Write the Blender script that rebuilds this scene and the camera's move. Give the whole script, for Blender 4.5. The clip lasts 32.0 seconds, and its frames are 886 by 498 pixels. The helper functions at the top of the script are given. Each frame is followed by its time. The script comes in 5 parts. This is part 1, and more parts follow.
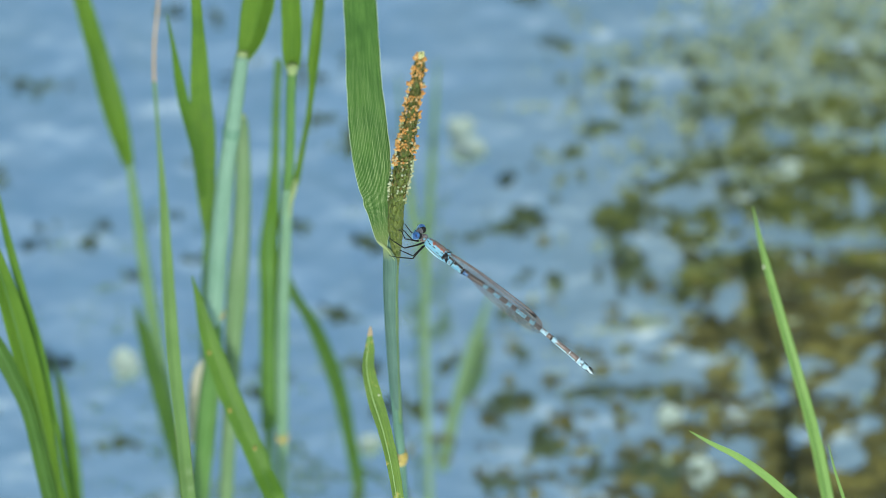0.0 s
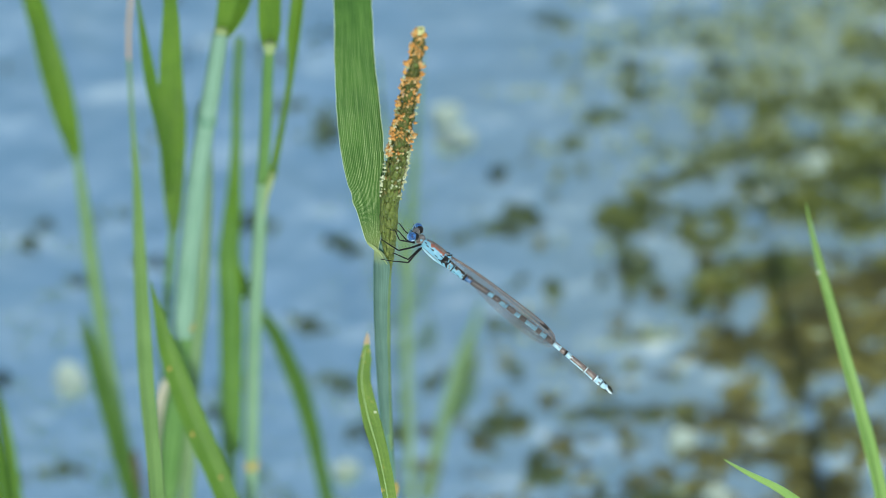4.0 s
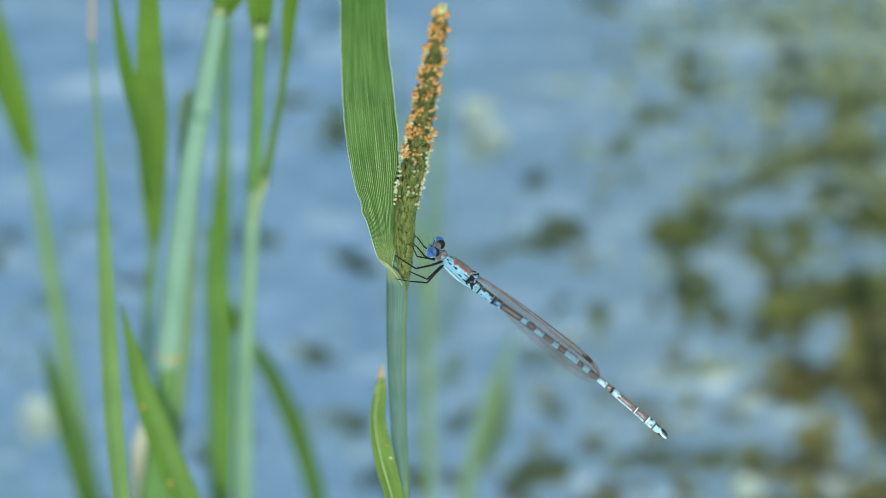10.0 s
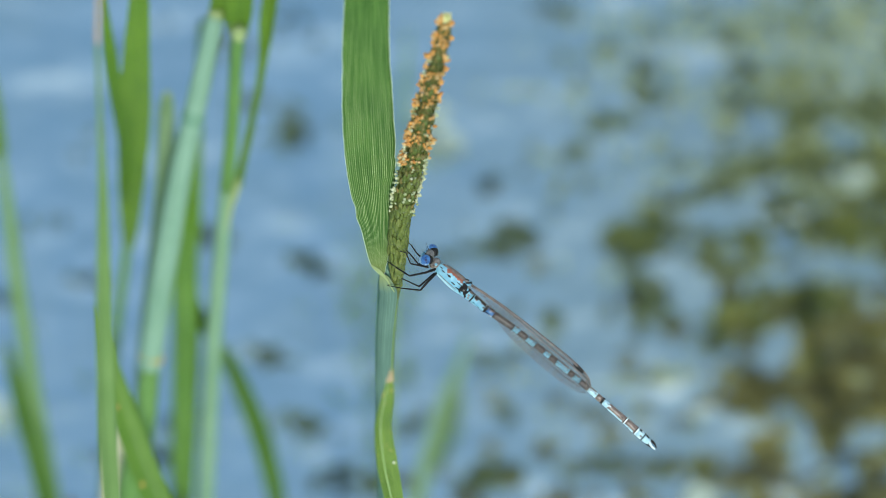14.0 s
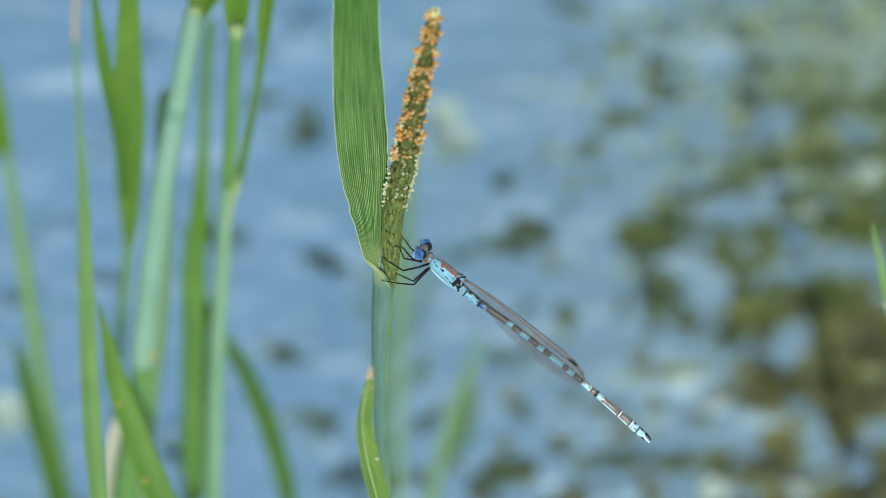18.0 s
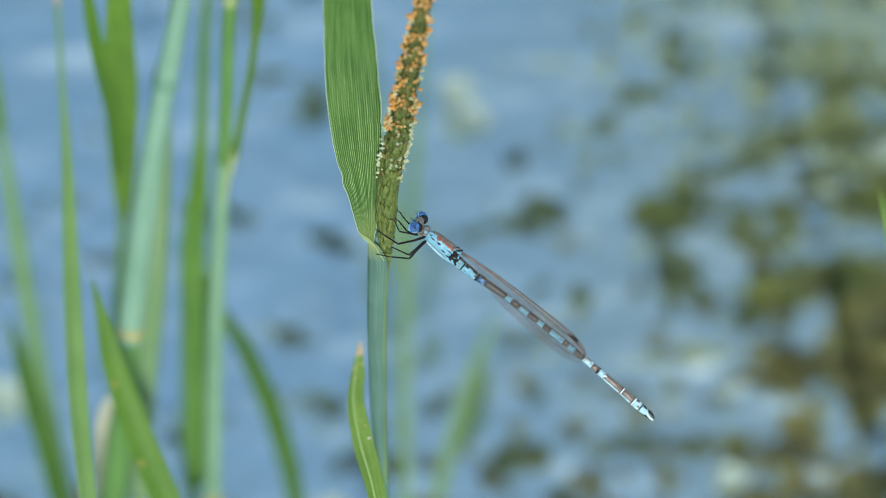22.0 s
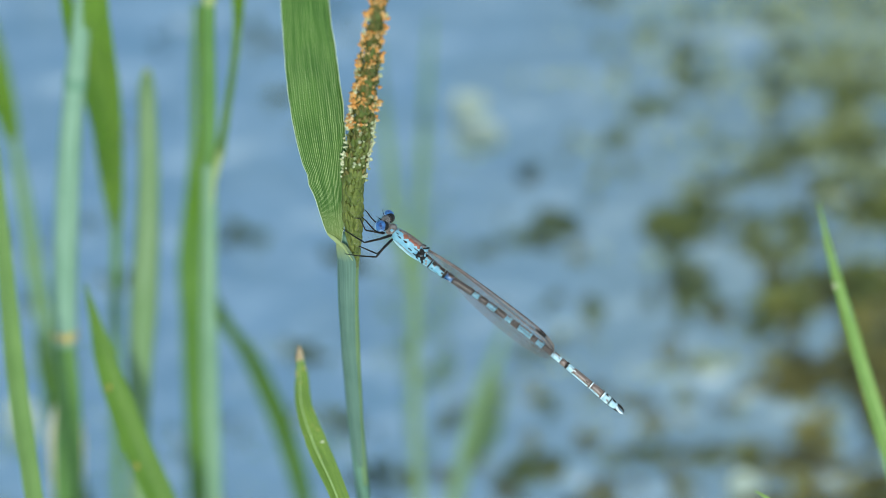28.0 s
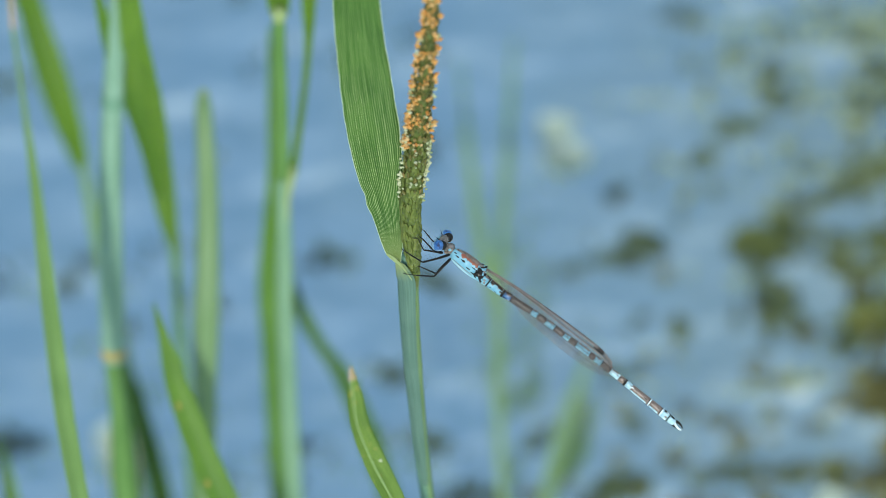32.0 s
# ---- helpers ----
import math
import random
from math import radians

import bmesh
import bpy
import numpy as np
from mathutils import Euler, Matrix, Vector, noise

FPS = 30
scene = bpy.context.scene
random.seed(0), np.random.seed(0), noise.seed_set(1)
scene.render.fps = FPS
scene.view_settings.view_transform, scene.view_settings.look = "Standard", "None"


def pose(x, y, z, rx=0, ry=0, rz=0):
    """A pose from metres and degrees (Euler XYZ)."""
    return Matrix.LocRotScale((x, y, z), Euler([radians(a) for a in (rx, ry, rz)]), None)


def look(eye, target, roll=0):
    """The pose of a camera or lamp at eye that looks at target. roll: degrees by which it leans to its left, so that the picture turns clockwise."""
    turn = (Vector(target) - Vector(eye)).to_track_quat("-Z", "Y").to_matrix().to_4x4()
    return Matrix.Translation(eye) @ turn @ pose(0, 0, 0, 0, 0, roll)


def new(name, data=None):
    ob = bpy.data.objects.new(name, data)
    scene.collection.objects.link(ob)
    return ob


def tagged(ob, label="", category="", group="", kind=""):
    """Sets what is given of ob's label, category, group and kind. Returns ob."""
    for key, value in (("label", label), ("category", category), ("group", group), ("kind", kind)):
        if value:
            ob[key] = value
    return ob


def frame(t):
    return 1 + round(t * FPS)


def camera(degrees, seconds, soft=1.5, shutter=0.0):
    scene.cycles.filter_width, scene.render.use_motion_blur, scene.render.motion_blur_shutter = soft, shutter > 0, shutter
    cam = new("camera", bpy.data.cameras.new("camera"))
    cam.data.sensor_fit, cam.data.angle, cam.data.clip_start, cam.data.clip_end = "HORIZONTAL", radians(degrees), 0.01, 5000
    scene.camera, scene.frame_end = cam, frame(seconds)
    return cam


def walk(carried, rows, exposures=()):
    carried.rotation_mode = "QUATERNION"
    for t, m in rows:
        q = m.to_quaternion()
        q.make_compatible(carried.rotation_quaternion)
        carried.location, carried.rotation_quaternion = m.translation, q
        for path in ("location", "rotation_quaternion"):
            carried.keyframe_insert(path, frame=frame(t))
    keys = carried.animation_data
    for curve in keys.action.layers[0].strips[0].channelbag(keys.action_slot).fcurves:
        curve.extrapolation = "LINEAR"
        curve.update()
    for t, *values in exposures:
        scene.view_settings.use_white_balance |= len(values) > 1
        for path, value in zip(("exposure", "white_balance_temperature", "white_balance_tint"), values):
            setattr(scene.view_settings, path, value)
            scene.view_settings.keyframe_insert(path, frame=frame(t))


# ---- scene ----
cam = camera(4.57, 32.0, soft=0.8)
cam.data.dof.use_dof = True
cam.data.dof.aperture_fstop = 15.0
walk(cam, [
    (0.0, pose(0.02963, -0.68064, 1.84088, 21.9558, 0.7589, -0.1914)),
    (0.5, pose(0.01949, -0.67940, 1.82995, 22.0217, 0.5057, -0.3854)),
    (1.0, pose(0.01470, -0.67504, 1.82651, 21.9450, 0.3495, -0.3667)),
    (1.5, pose(0.00418, -0.66392, 1.80304, 21.9339, -0.0037, -0.3284)),
    (2.0, pose(0.00693, -0.60273, 1.64043, 22.0595, 0.0246, -0.3091)),
    (2.5, pose(0.00319, -0.59884, 1.63663, 21.9787, -0.1164, -0.3278)),
    (4.5, pose(0.00370, -0.59844, 1.63870, 21.9672, -0.0674, -0.4068)),
    (5.0, pose(0.00287, -0.59834, 1.64380, 21.8817, -0.0906, -0.3365)),
    (5.5, pose(0.00416, -0.59337, 1.63606, 21.8535, -0.0458, -0.1967)),
    (6.0, pose(0.00814, -0.54241, 1.50543, 21.8919, 0.0887, -0.1968)),
    (6.5, pose(0.00634, -0.54015, 1.50367, 21.8495, 0.0363, -0.2256)),
    (7.0, pose(0.00578, -0.54108, 1.50651, 21.8469, 0.0053, -0.2126)),
    (7.5, pose(0.00395, -0.53999, 1.50637, 21.7980, -0.0106, -0.2752)),
    (8.0, pose(0.00545, -0.50990, 1.42426, 21.9543, -0.1231, 0.0910)),
    (8.5, pose(0.00631, -0.50542, 1.40969, 22.0098, -0.0461, -0.0585)),
    (9.0, pose(0.00758, -0.50677, 1.41263, 21.9942, -0.0179, 0.0580)),
    (9.5, pose(0.00753, -0.50598, 1.41166, 21.9818, 0.0590, -0.0262)),
    (10.0, pose(0.00806, -0.50876, 1.41388, 22.0807, 0.0968, -0.0755)),
    (10.5, pose(0.00445, -0.50567, 1.41493, 21.9697, -0.1402, 0.1692)),
    (11.0, pose(0.00203, -0.50378, 1.41513, 21.8876, -0.2266, 0.1671)),
    (11.5, pose(-0.01166, -0.50201, 1.41671, 21.7626, -0.8745, 0.2904)),
    (12.0, pose(-0.02187, -0.49743, 1.41503, 21.5872, -1.3690, 0.2776)),
    (12.5, pose(-0.02409, -0.50647, 1.41448, 21.9359, -1.4770, 0.0929)),
    (13.0, pose(-0.03187, -0.50154, 1.41373, 21.8024, -1.8694, 0.2591)),
    (13.5, pose(-0.03699, -0.50335, 1.41500, 21.8818, -2.0897, 0.1853)),
    (15.5, pose(-0.01993, -0.50639, 1.41699, 21.9558, -1.3030, 0.0766)),
    (16.0, pose(-0.01632, -0.50700, 1.41609, 21.9740, -1.1384, 0.0404)),
    (16.5, pose(-0.01592, -0.50550, 1.41644, 21.9065, -1.1445, 0.1740)),
    (17.0, pose(-0.01426, -0.50676, 1.41936, 21.9009, -1.0334, 0.1234)),
    (17.5, pose(-0.01435, -0.50576, 1.41863, 21.8881, -1.0350, 0.1281)),
    (18.0, pose(-0.01236, -0.50873, 1.42002, 21.9889, -1.0145, 0.1999)),
    (18.5, pose(-0.00865, -0.50579, 1.41717, 21.9000, -0.8244, 0.2234)),
    (19.0, pose(-0.00765, -0.50864, 1.41790, 21.9203, -0.7256, 0.2562)),
    (19.5, pose(-0.00667, -0.51095, 1.41941, 22.1089, -0.6359, 0.2776)),
    (20.0, pose(-0.00649, -0.51096, 1.41945, 22.1162, -0.6591, 0.3196)),
    (20.5, pose(-0.00323, -0.51301, 1.42072, 22.1262, -0.5258, 0.2465)),
    (21.0, pose(-0.00194, -0.51363, 1.42228, 22.1220, -0.4958, 0.2049)),
    (21.5, pose(-0.00136, -0.51562, 1.42124, 22.1727, -0.4270, 0.0217)),
    (22.0, pose(0.00332, -0.50114, 1.38082, 22.1840, -0.3634, 0.2787)),
    (22.5, pose(0.00056, -0.50029, 1.37984, 22.1547, -0.3970, 0.2809)),
    (23.0, pose(0.00316, -0.49889, 1.37791, 22.2217, -0.2951, 0.2147)),
    (23.5, pose(0.00326, -0.49726, 1.38135, 22.1098, -0.3203, 0.1901)),
    (24.0, pose(0.00704, -0.49470, 1.38079, 21.9902, -0.2539, 0.3619)),
    (24.5, pose(0.01545, -0.49801, 1.38184, 22.1171, 0.0649, 0.3835)),
    (25.0, pose(0.02037, -0.49481, 1.38452, 22.0331, 0.3188, 0.2930)),
    (25.5, pose(0.01839, -0.49585, 1.38390, 22.0802, 0.2012, 0.3360)),
    (27.5, pose(0.03344, -0.49958, 1.38404, 22.1670, 0.9054, 0.2069)),
    (28.0, pose(0.05194, -0.52004, 1.37902, 22.9491, 1.8252, 0.0423)),
    (28.5, pose(0.10445, -0.51037, 1.37889, 22.6618, 4.2884, -0.3871)),
    (29.0, pose(0.10653, -0.50769, 1.37805, 22.6557, 4.4343, 0.3030)),
    (29.5, pose(0.08355, -0.51800, 1.38025, 22.9192, 3.6239, 0.1990)),
    (30.0, pose(0.11489, -0.51038, 1.38638, 22.4904, 4.9187, 0.1444)),
    (30.5, pose(0.12397, -0.50014, 1.38919, 22.2028, 5.1556, 0.6375)),
    (31.0, pose(0.09618, -0.47305, 1.37573, 21.4868, 3.7579, 1.2156)),
    (31.5, pose(0.10088, -0.51461, 1.38439, 22.7398, 4.2827, 0.2789)),
    (32.0, pose(0.08386, -0.52511, 1.38424, 23.1467, 3.5592, 0.2077)),
])

# ---- light: high sun over the pond, blue sky ----
SUN_EL, SUN_AZ = 60, 176
world = bpy.data.worlds.new("sky")
scene.world = world
world.use_nodes = True
sky = world.node_tree.nodes.new("ShaderNodeTexSky")
sky.sky_type, sky.sun_disc = "NISHITA", False
sky.sun_elevation, sky.sun_rotation = radians(SUN_EL), radians(SUN_AZ)
world.node_tree.links.new(sky.outputs[0], world.node_tree.nodes["Background"].inputs[0])
world.node_tree.nodes["Background"].inputs[1].default_value = 0.15
sun = new("sun", bpy.data.lights.new("sun", "SUN"))
sun.data.energy, sun.data.angle, sun.data.color = 2.9, radians(0.6), (1, 0.95, 0.87)
toward = Vector((math.sin(radians(SUN_AZ)) * math.cos(radians(SUN_EL)), math.cos(radians(SUN_AZ)) * math.cos(radians(SUN_EL)), math.sin(radians(SUN_EL))))
sun.matrix_world = look(toward * 5, (0, 0, 0))
scene.view_settings.exposure = 0.58
scene.view_settings.use_white_balance = True
scene.view_settings.white_balance_temperature, scene.view_settings.white_balance_tint = 6180, 0

# ---- plan: millimetres right, down and away from the leaf collar as seen along the main line of sight ----
HIGH, TILT = 154.9, radians(68)
CP, SP = math.cos(TILT), math.sin(TILT)


def at(x, y, z):
    """World place, in metres, of a point given in millimetres right, down and away from the collar."""
    return Vector((x, CP * z - SP * y, HIGH - CP * y - SP * z)) / 1000


def along(x, y, z):
    """World direction of such a step."""
    return Vector((x, CP * z - SP * y, -CP * y - SP * z)).normalized()


def afloat(x, y):
    """The point of the water in line with x, y."""
    return Vector((x, CP * (HIGH - CP * y) / SP - SP * y, 0)) / 1000


def rooted(pts, spread=0.0):
    """Carries a stalk on past its last point and down into the water."""
    more = 1.4
    last = tuple(b + (b - a) * more for a, b in zip(pts[-2][:3], pts[-1][:3])) + (pts[-1][3],)
    if HIGH - CP * last[1] - SP * last[2] < 2:
        last = pts[-1]
    x, y, z, w = last
    h = max(HIGH - CP * y - SP * z, 2) + 12
    return pts + [last] * (last is not pts[-1]) + [(x + spread * k, y + CP * h * k, z + SP * h * k, w) for k in (0.35, 1.0)]


def spline(pts, per):
    """Points of a smooth line through pts, per steps between two."""
    out, n = [], len(pts)
    arr = [np.array(p, float) for p in pts]
    for i in range(n - 1):
        a, b, c, d = arr[max(i - 1, 0)], arr[i], arr[i + 1], arr[min(i + 2, n - 1)]
        for k in range(per):
            t = k / per
            out.append(0.5 * ((2 * b) + (c - a) * t + (2 * a - 5 * b + 4 * c - d) * t * t + (3 * b - a - 3 * c + d) * t ** 3))
    out.append(arr[-1])
    return out


# ---- materials ----
def material(name):
    m = bpy.data.materials.new(name)
    m.use_nodes = True
    return m, m.node_tree.nodes, m.node_tree.links, m.node_tree.nodes["Principled BSDF"]


def ramp(nodes, stops):
    r = nodes.new("ShaderNodeValToRGB")
    while len(r.color_ramp.elements) < len(stops):
        r.color_ramp.elements.new(0.5)
    for e, (p, c) in zip(r.color_ramp.elements, stops):
        e.position, e.color = p, (*c, 1)
    return r


def leaf_material(name, light, dark, veins=26, rough=0.45, through_light=0.35, vein_depth=0.5, dry=None, pale_base=None, ribs=None):
    """Grass leaf: long veins across the width, blotches, some light passing through."""
    m, nodes, links, bsdf = material(name)
    uv = nodes.new("ShaderNodeUVMap")
    sep = nodes.new("ShaderNodeSeparateXYZ")
    links.new(uv.outputs[0], sep.inputs[0])
    coord = nodes.new("ShaderNodeTexCoord")
    mul = nodes.new("ShaderNodeMath")
    mul.operation = "MULTIPLY"
    mul.inputs[1].default_value = veins * 2 * math.pi
    links.new(sep.outputs[0], mul.inputs[0])
    sine = nodes.new("ShaderNodeMath")
    sine.operation = "SINE"
    links.new(mul.outputs[0], sine.inputs[0])
    stretch = nodes.new("ShaderNodeMapping")
    stretch.inputs["Scale"].default_value = (22, 0.12, 1)
    links.new(uv.outputs[0], stretch.inputs[0])
    fibre = nodes.new("ShaderNodeTexNoise")
    fibre.inputs["Scale"].default_value, fibre.inputs["Detail"].default_value = 1.0, 5
    links.new(stretch.outputs[0], fibre.inputs[0])
    blotch = nodes.new("ShaderNodeTexNoise")
    blotch.inputs["Scale"].default_value, blotch.inputs["Detail"].default_value = 160, 4
    links.new(coord.outputs["Object"], blotch.inputs[0])
    lift = nodes.new("ShaderNodeMapRange")
    lift.inputs[1].default_value, lift.inputs[2].default_value = 0.1, 1.0
    links.new(sine.outputs[0], lift.inputs[0])
    a = nodes.new("ShaderNodeMath")
    a.operation = "MULTIPLY_ADD"
    a.inputs[1].default_value, a.inputs[2].default_value = 0.36 * vein_depth, -0.09 * vein_depth
    links.new(lift.outputs[0], a.inputs[0])
    b = nodes.new("ShaderNodeMath")
    b.operation = "MULTIPLY_ADD"
    b.inputs[1].default_value = 0.55
    links.new(fibre.outputs[0], b.inputs[0])
    links.new(a.outputs[0], b.inputs[2])
    c = nodes.new("ShaderNodeMath")
    c.operation = "MULTIPLY_ADD"
    c.inputs[1].default_value = 0.45
    links.new(blotch.outputs[0], c.inputs[0])
    links.new(b.outputs[0], c.inputs[2])
    stops = [(0.3, dark), (0.7, light)]
    r = ramp(nodes, stops)
    links.new(c.outputs[0], r.inputs[0])
    colour = r.outputs[0]
    if dry:
        spots = nodes.new("ShaderNodeTexNoise")
        spots.inputs["Scale"].default_value, spots.inputs["Detail"].default_value = 420, 3
        links.new(coord.outputs["Object"], spots.inputs[0])
        cut = ramp(nodes, [(0.62, (0, 0, 0)), (0.72, (1, 1, 1))])
        links.new(spots.outputs[0], cut.inputs[0])
        mix = nodes.new("ShaderNodeMix")
        mix.data_type = "RGBA"
        links.new(cut.outputs[0], mix.inputs[0])
        links.new(colour, mix.inputs[6])
        mix.inputs[7].default_value = (*dry, 1)
        colour = mix.outputs[2]
    if pale_base:
        fade = nodes.new("ShaderNodeMapRange")
        fade.inputs[1].default_value, fade.inputs[2].default_value = pale_base
        links.new(sep.outputs[1], fade.inputs[0])
        mix = nodes.new("ShaderNodeMix")
        mix.data_type = "RGBA"
        links.new(fade.outputs[0], mix.inputs[0])
        links.new(colour, mix.inputs[6])
        mix.inputs[7].default_value = (0.27, 0.30, 0.10, 1)
        colour = mix.outputs[2]
    if ribs:
        peak = nodes.new("ShaderNodeMapRange")
        peak.inputs[1].default_value, peak.inputs[2].default_value = 0.7, 1.0
        links.new(sine.outputs[0], peak.inputs[0])
        low = nodes.new("ShaderNodeMapRange")
        low.inputs[1].default_value, low.inputs[2].default_value, low.inputs[3].default_value, low.inputs[4].default_value = *ribs, 0.06, 1.0
        links.new(sep.outputs[1], low.inputs[0])
        broken = nodes.new("ShaderNodeMath")
        broken.operation = "MULTIPLY"
        links.new(peak.outputs[0], broken.inputs[0])
        links.new(low.outputs[0], broken.inputs[1])
        wear = nodes.new("ShaderNodeMath")
        wear.operation = "MULTIPLY"
        links.new(broken.outputs[0], wear.inputs[0])
        span = nodes.new("ShaderNodeMapRange")
        span.inputs[1].default_value, span.inputs[2].default_value, span.inputs[3].default_value, span.inputs[4].default_value = 0.35, 0.65, 0.15, 1.0
        links.new(fibre.outputs[0], span.inputs[0])
        links.new(span.outputs[0], wear.inputs[1])
        mix = nodes.new("ShaderNodeMix")
        mix.data_type = "RGBA"
        links.new(wear.outputs[0], mix.inputs[0])
        links.new(colour, mix.inputs[6])
        mix.inputs[7].default_value = (0.52, 0.58, 0.31, 1)
        colour = mix.outputs[2]
    links.new(colour, bsdf.inputs["Base Color"])
    bsdf.inputs["Roughness"].default_value = rough
    bsdf.inputs["Specular IOR Level"].default_value = 0.18
    bump = nodes.new("ShaderNodeBump")
    bump.inputs["Strength"].default_value, bump.inputs["Distance"].default_value = 0.5, 0.0001
    links.new(c.outputs[0], bump.inputs["Height"])
    links.new(bump.outputs[0], bsdf.inputs["Normal"])
    if through_light:
        tr = nodes.new("ShaderNodeBsdfTranslucent")
        links.new(colour, tr.inputs[0])
        mixs = nodes.new("ShaderNodeMixShader")
        mixs.inputs[0].default_value = through_light
        links.new(bsdf.outputs[0], mixs.inputs[1])
        links.new(tr.outputs[0], mixs.inputs[2])
        links.new(mixs.outputs[0], nodes["Material Output"].inputs[0])
    return m


def plain(name, light, dark=None, scale=2500, rough=0.45, metal=0.0, spec=0.5, bump=0.3, coat=0.0):
    """Fine mottled surface of a small thing."""
    m, nodes, links, bsdf = material(name)
    coord = nodes.new("ShaderNodeTexCoord")
    n = nodes.new("ShaderNodeTexNoise")
    n.inputs["Scale"].default_value, n.inputs["Detail"].default_value = scale, 4
    links.new(coord.outputs["Object"], n.inputs[0])
    r = ramp(nodes, [(0.3, dark or tuple(v * 0.7 for v in light)), (0.68, light)])
    links.new(n.outputs[0], r.inputs[0])
    links.new(r.outputs[0], bsdf.inputs["Base Color"])
    bsdf.inputs["Roughness"].default_value, bsdf.inputs["Metallic"].default_value = rough, metal
    bsdf.inputs["Specular IOR Level"].default_value = spec
    bsdf.inputs["Coat Weight"].default_value = coat
    b = nodes.new("ShaderNodeBump")
    b.inputs["Strength"].default_value, b.inputs["Distance"].default_value = bump, 0.00005
    links.new(n.outputs[0], b.inputs["Height"])
    links.new(b.outputs[0], bsdf.inputs["Normal"])
    return m


def varied(name, tones, rough=0.5):
    """Colour picked object by object, for many alike pieces."""
    m, nodes, links, bsdf = material(name)
    info = nodes.new("ShaderNodeObjectInfo")
    r = ramp(nodes, [(i / (len(tones) - 1), c) for i, c in enumerate(tones)])
    links.new(info.outputs["Random"], r.inputs[0])
    coord = nodes.new("ShaderNodeTexCoord")
    n = nodes.new("ShaderNodeTexNoise")
    n.inputs["Scale"].default_value = 4000
    links.new(coord.outputs["Object"], n.inputs[0])
    mix = nodes.new("ShaderNodeMix")
    mix.data_type, mix.blend_type = "RGBA", "OVERLAY"
    mix.inputs[0].default_value = 0.6
    links.new(r.outputs[0], mix.inputs[6])
    links.new(n.outputs[0], mix.inputs[7])
    links.new(mix.outputs[2], bsdf.inputs["Base Color"])
    bsdf.inputs["Roughness"].default_value = rough
    bsdf.inputs["Specular IOR Level"].default_value = 0.2
    return m


def scatter_material(name, tones, rough=0.6, patchy=0.0):
    """Colour picked leaflet by leaflet in a joined mesh; patchy: how far whole drifts of it turn darker or paler
    together.
    """
    m, nodes, links, bsdf = material(name)
    geo = nodes.new("ShaderNodeNewGeometry")
    coord = nodes.new("ShaderNodeTexCoord")
    spread = nodes.new("ShaderNodeMapping")
    spread.inputs["Scale"].default_value = (120, 330, 1)
    links.new(coord.outputs["Object"], spread.inputs[0])
    drifts = nodes.new("ShaderNodeTexNoise")
    drifts.inputs["Scale"].default_value, drifts.inputs["Detail"].default_value = 1, 3
    links.new(spread.outputs[0], drifts.inputs[0])
    pull = nodes.new("ShaderNodeMapRange")
    pull.inputs[1].default_value, pull.inputs[2].default_value = 0.36, 0.64
    links.new(drifts.outputs[0], pull.inputs[0])
    blend = nodes.new("ShaderNodeMix")
    blend.inputs[0].default_value = patchy
    links.new(geo.outputs["Random Per Island"], blend.inputs[2])
    links.new(pull.outputs[0], blend.inputs[3])
    r = ramp(nodes, [(i / (len(tones) - 1), c) for i, c in enumerate(tones)])
    links.new(blend.outputs[0], r.inputs[0])
    n = nodes.new("ShaderNodeTexNoise")
    n.inputs["Scale"].default_value, n.inputs["Detail"].default_value = 500, 4
    links.new(coord.outputs["Object"], n.inputs[0])
    mix = nodes.new("ShaderNodeMix")
    mix.data_type, mix.blend_type = "RGBA", "OVERLAY"
    mix.inputs[0].default_value = 0.5
    links.new(r.outputs[0], mix.inputs[6])
    links.new(n.outputs[0], mix.inputs[7])
    links.new(mix.outputs[2], bsdf.inputs["Base Color"])
    bsdf.inputs["Roughness"].default_value = rough
    bsdf.inputs["Specular IOR Level"].default_value = 0.25
    return m


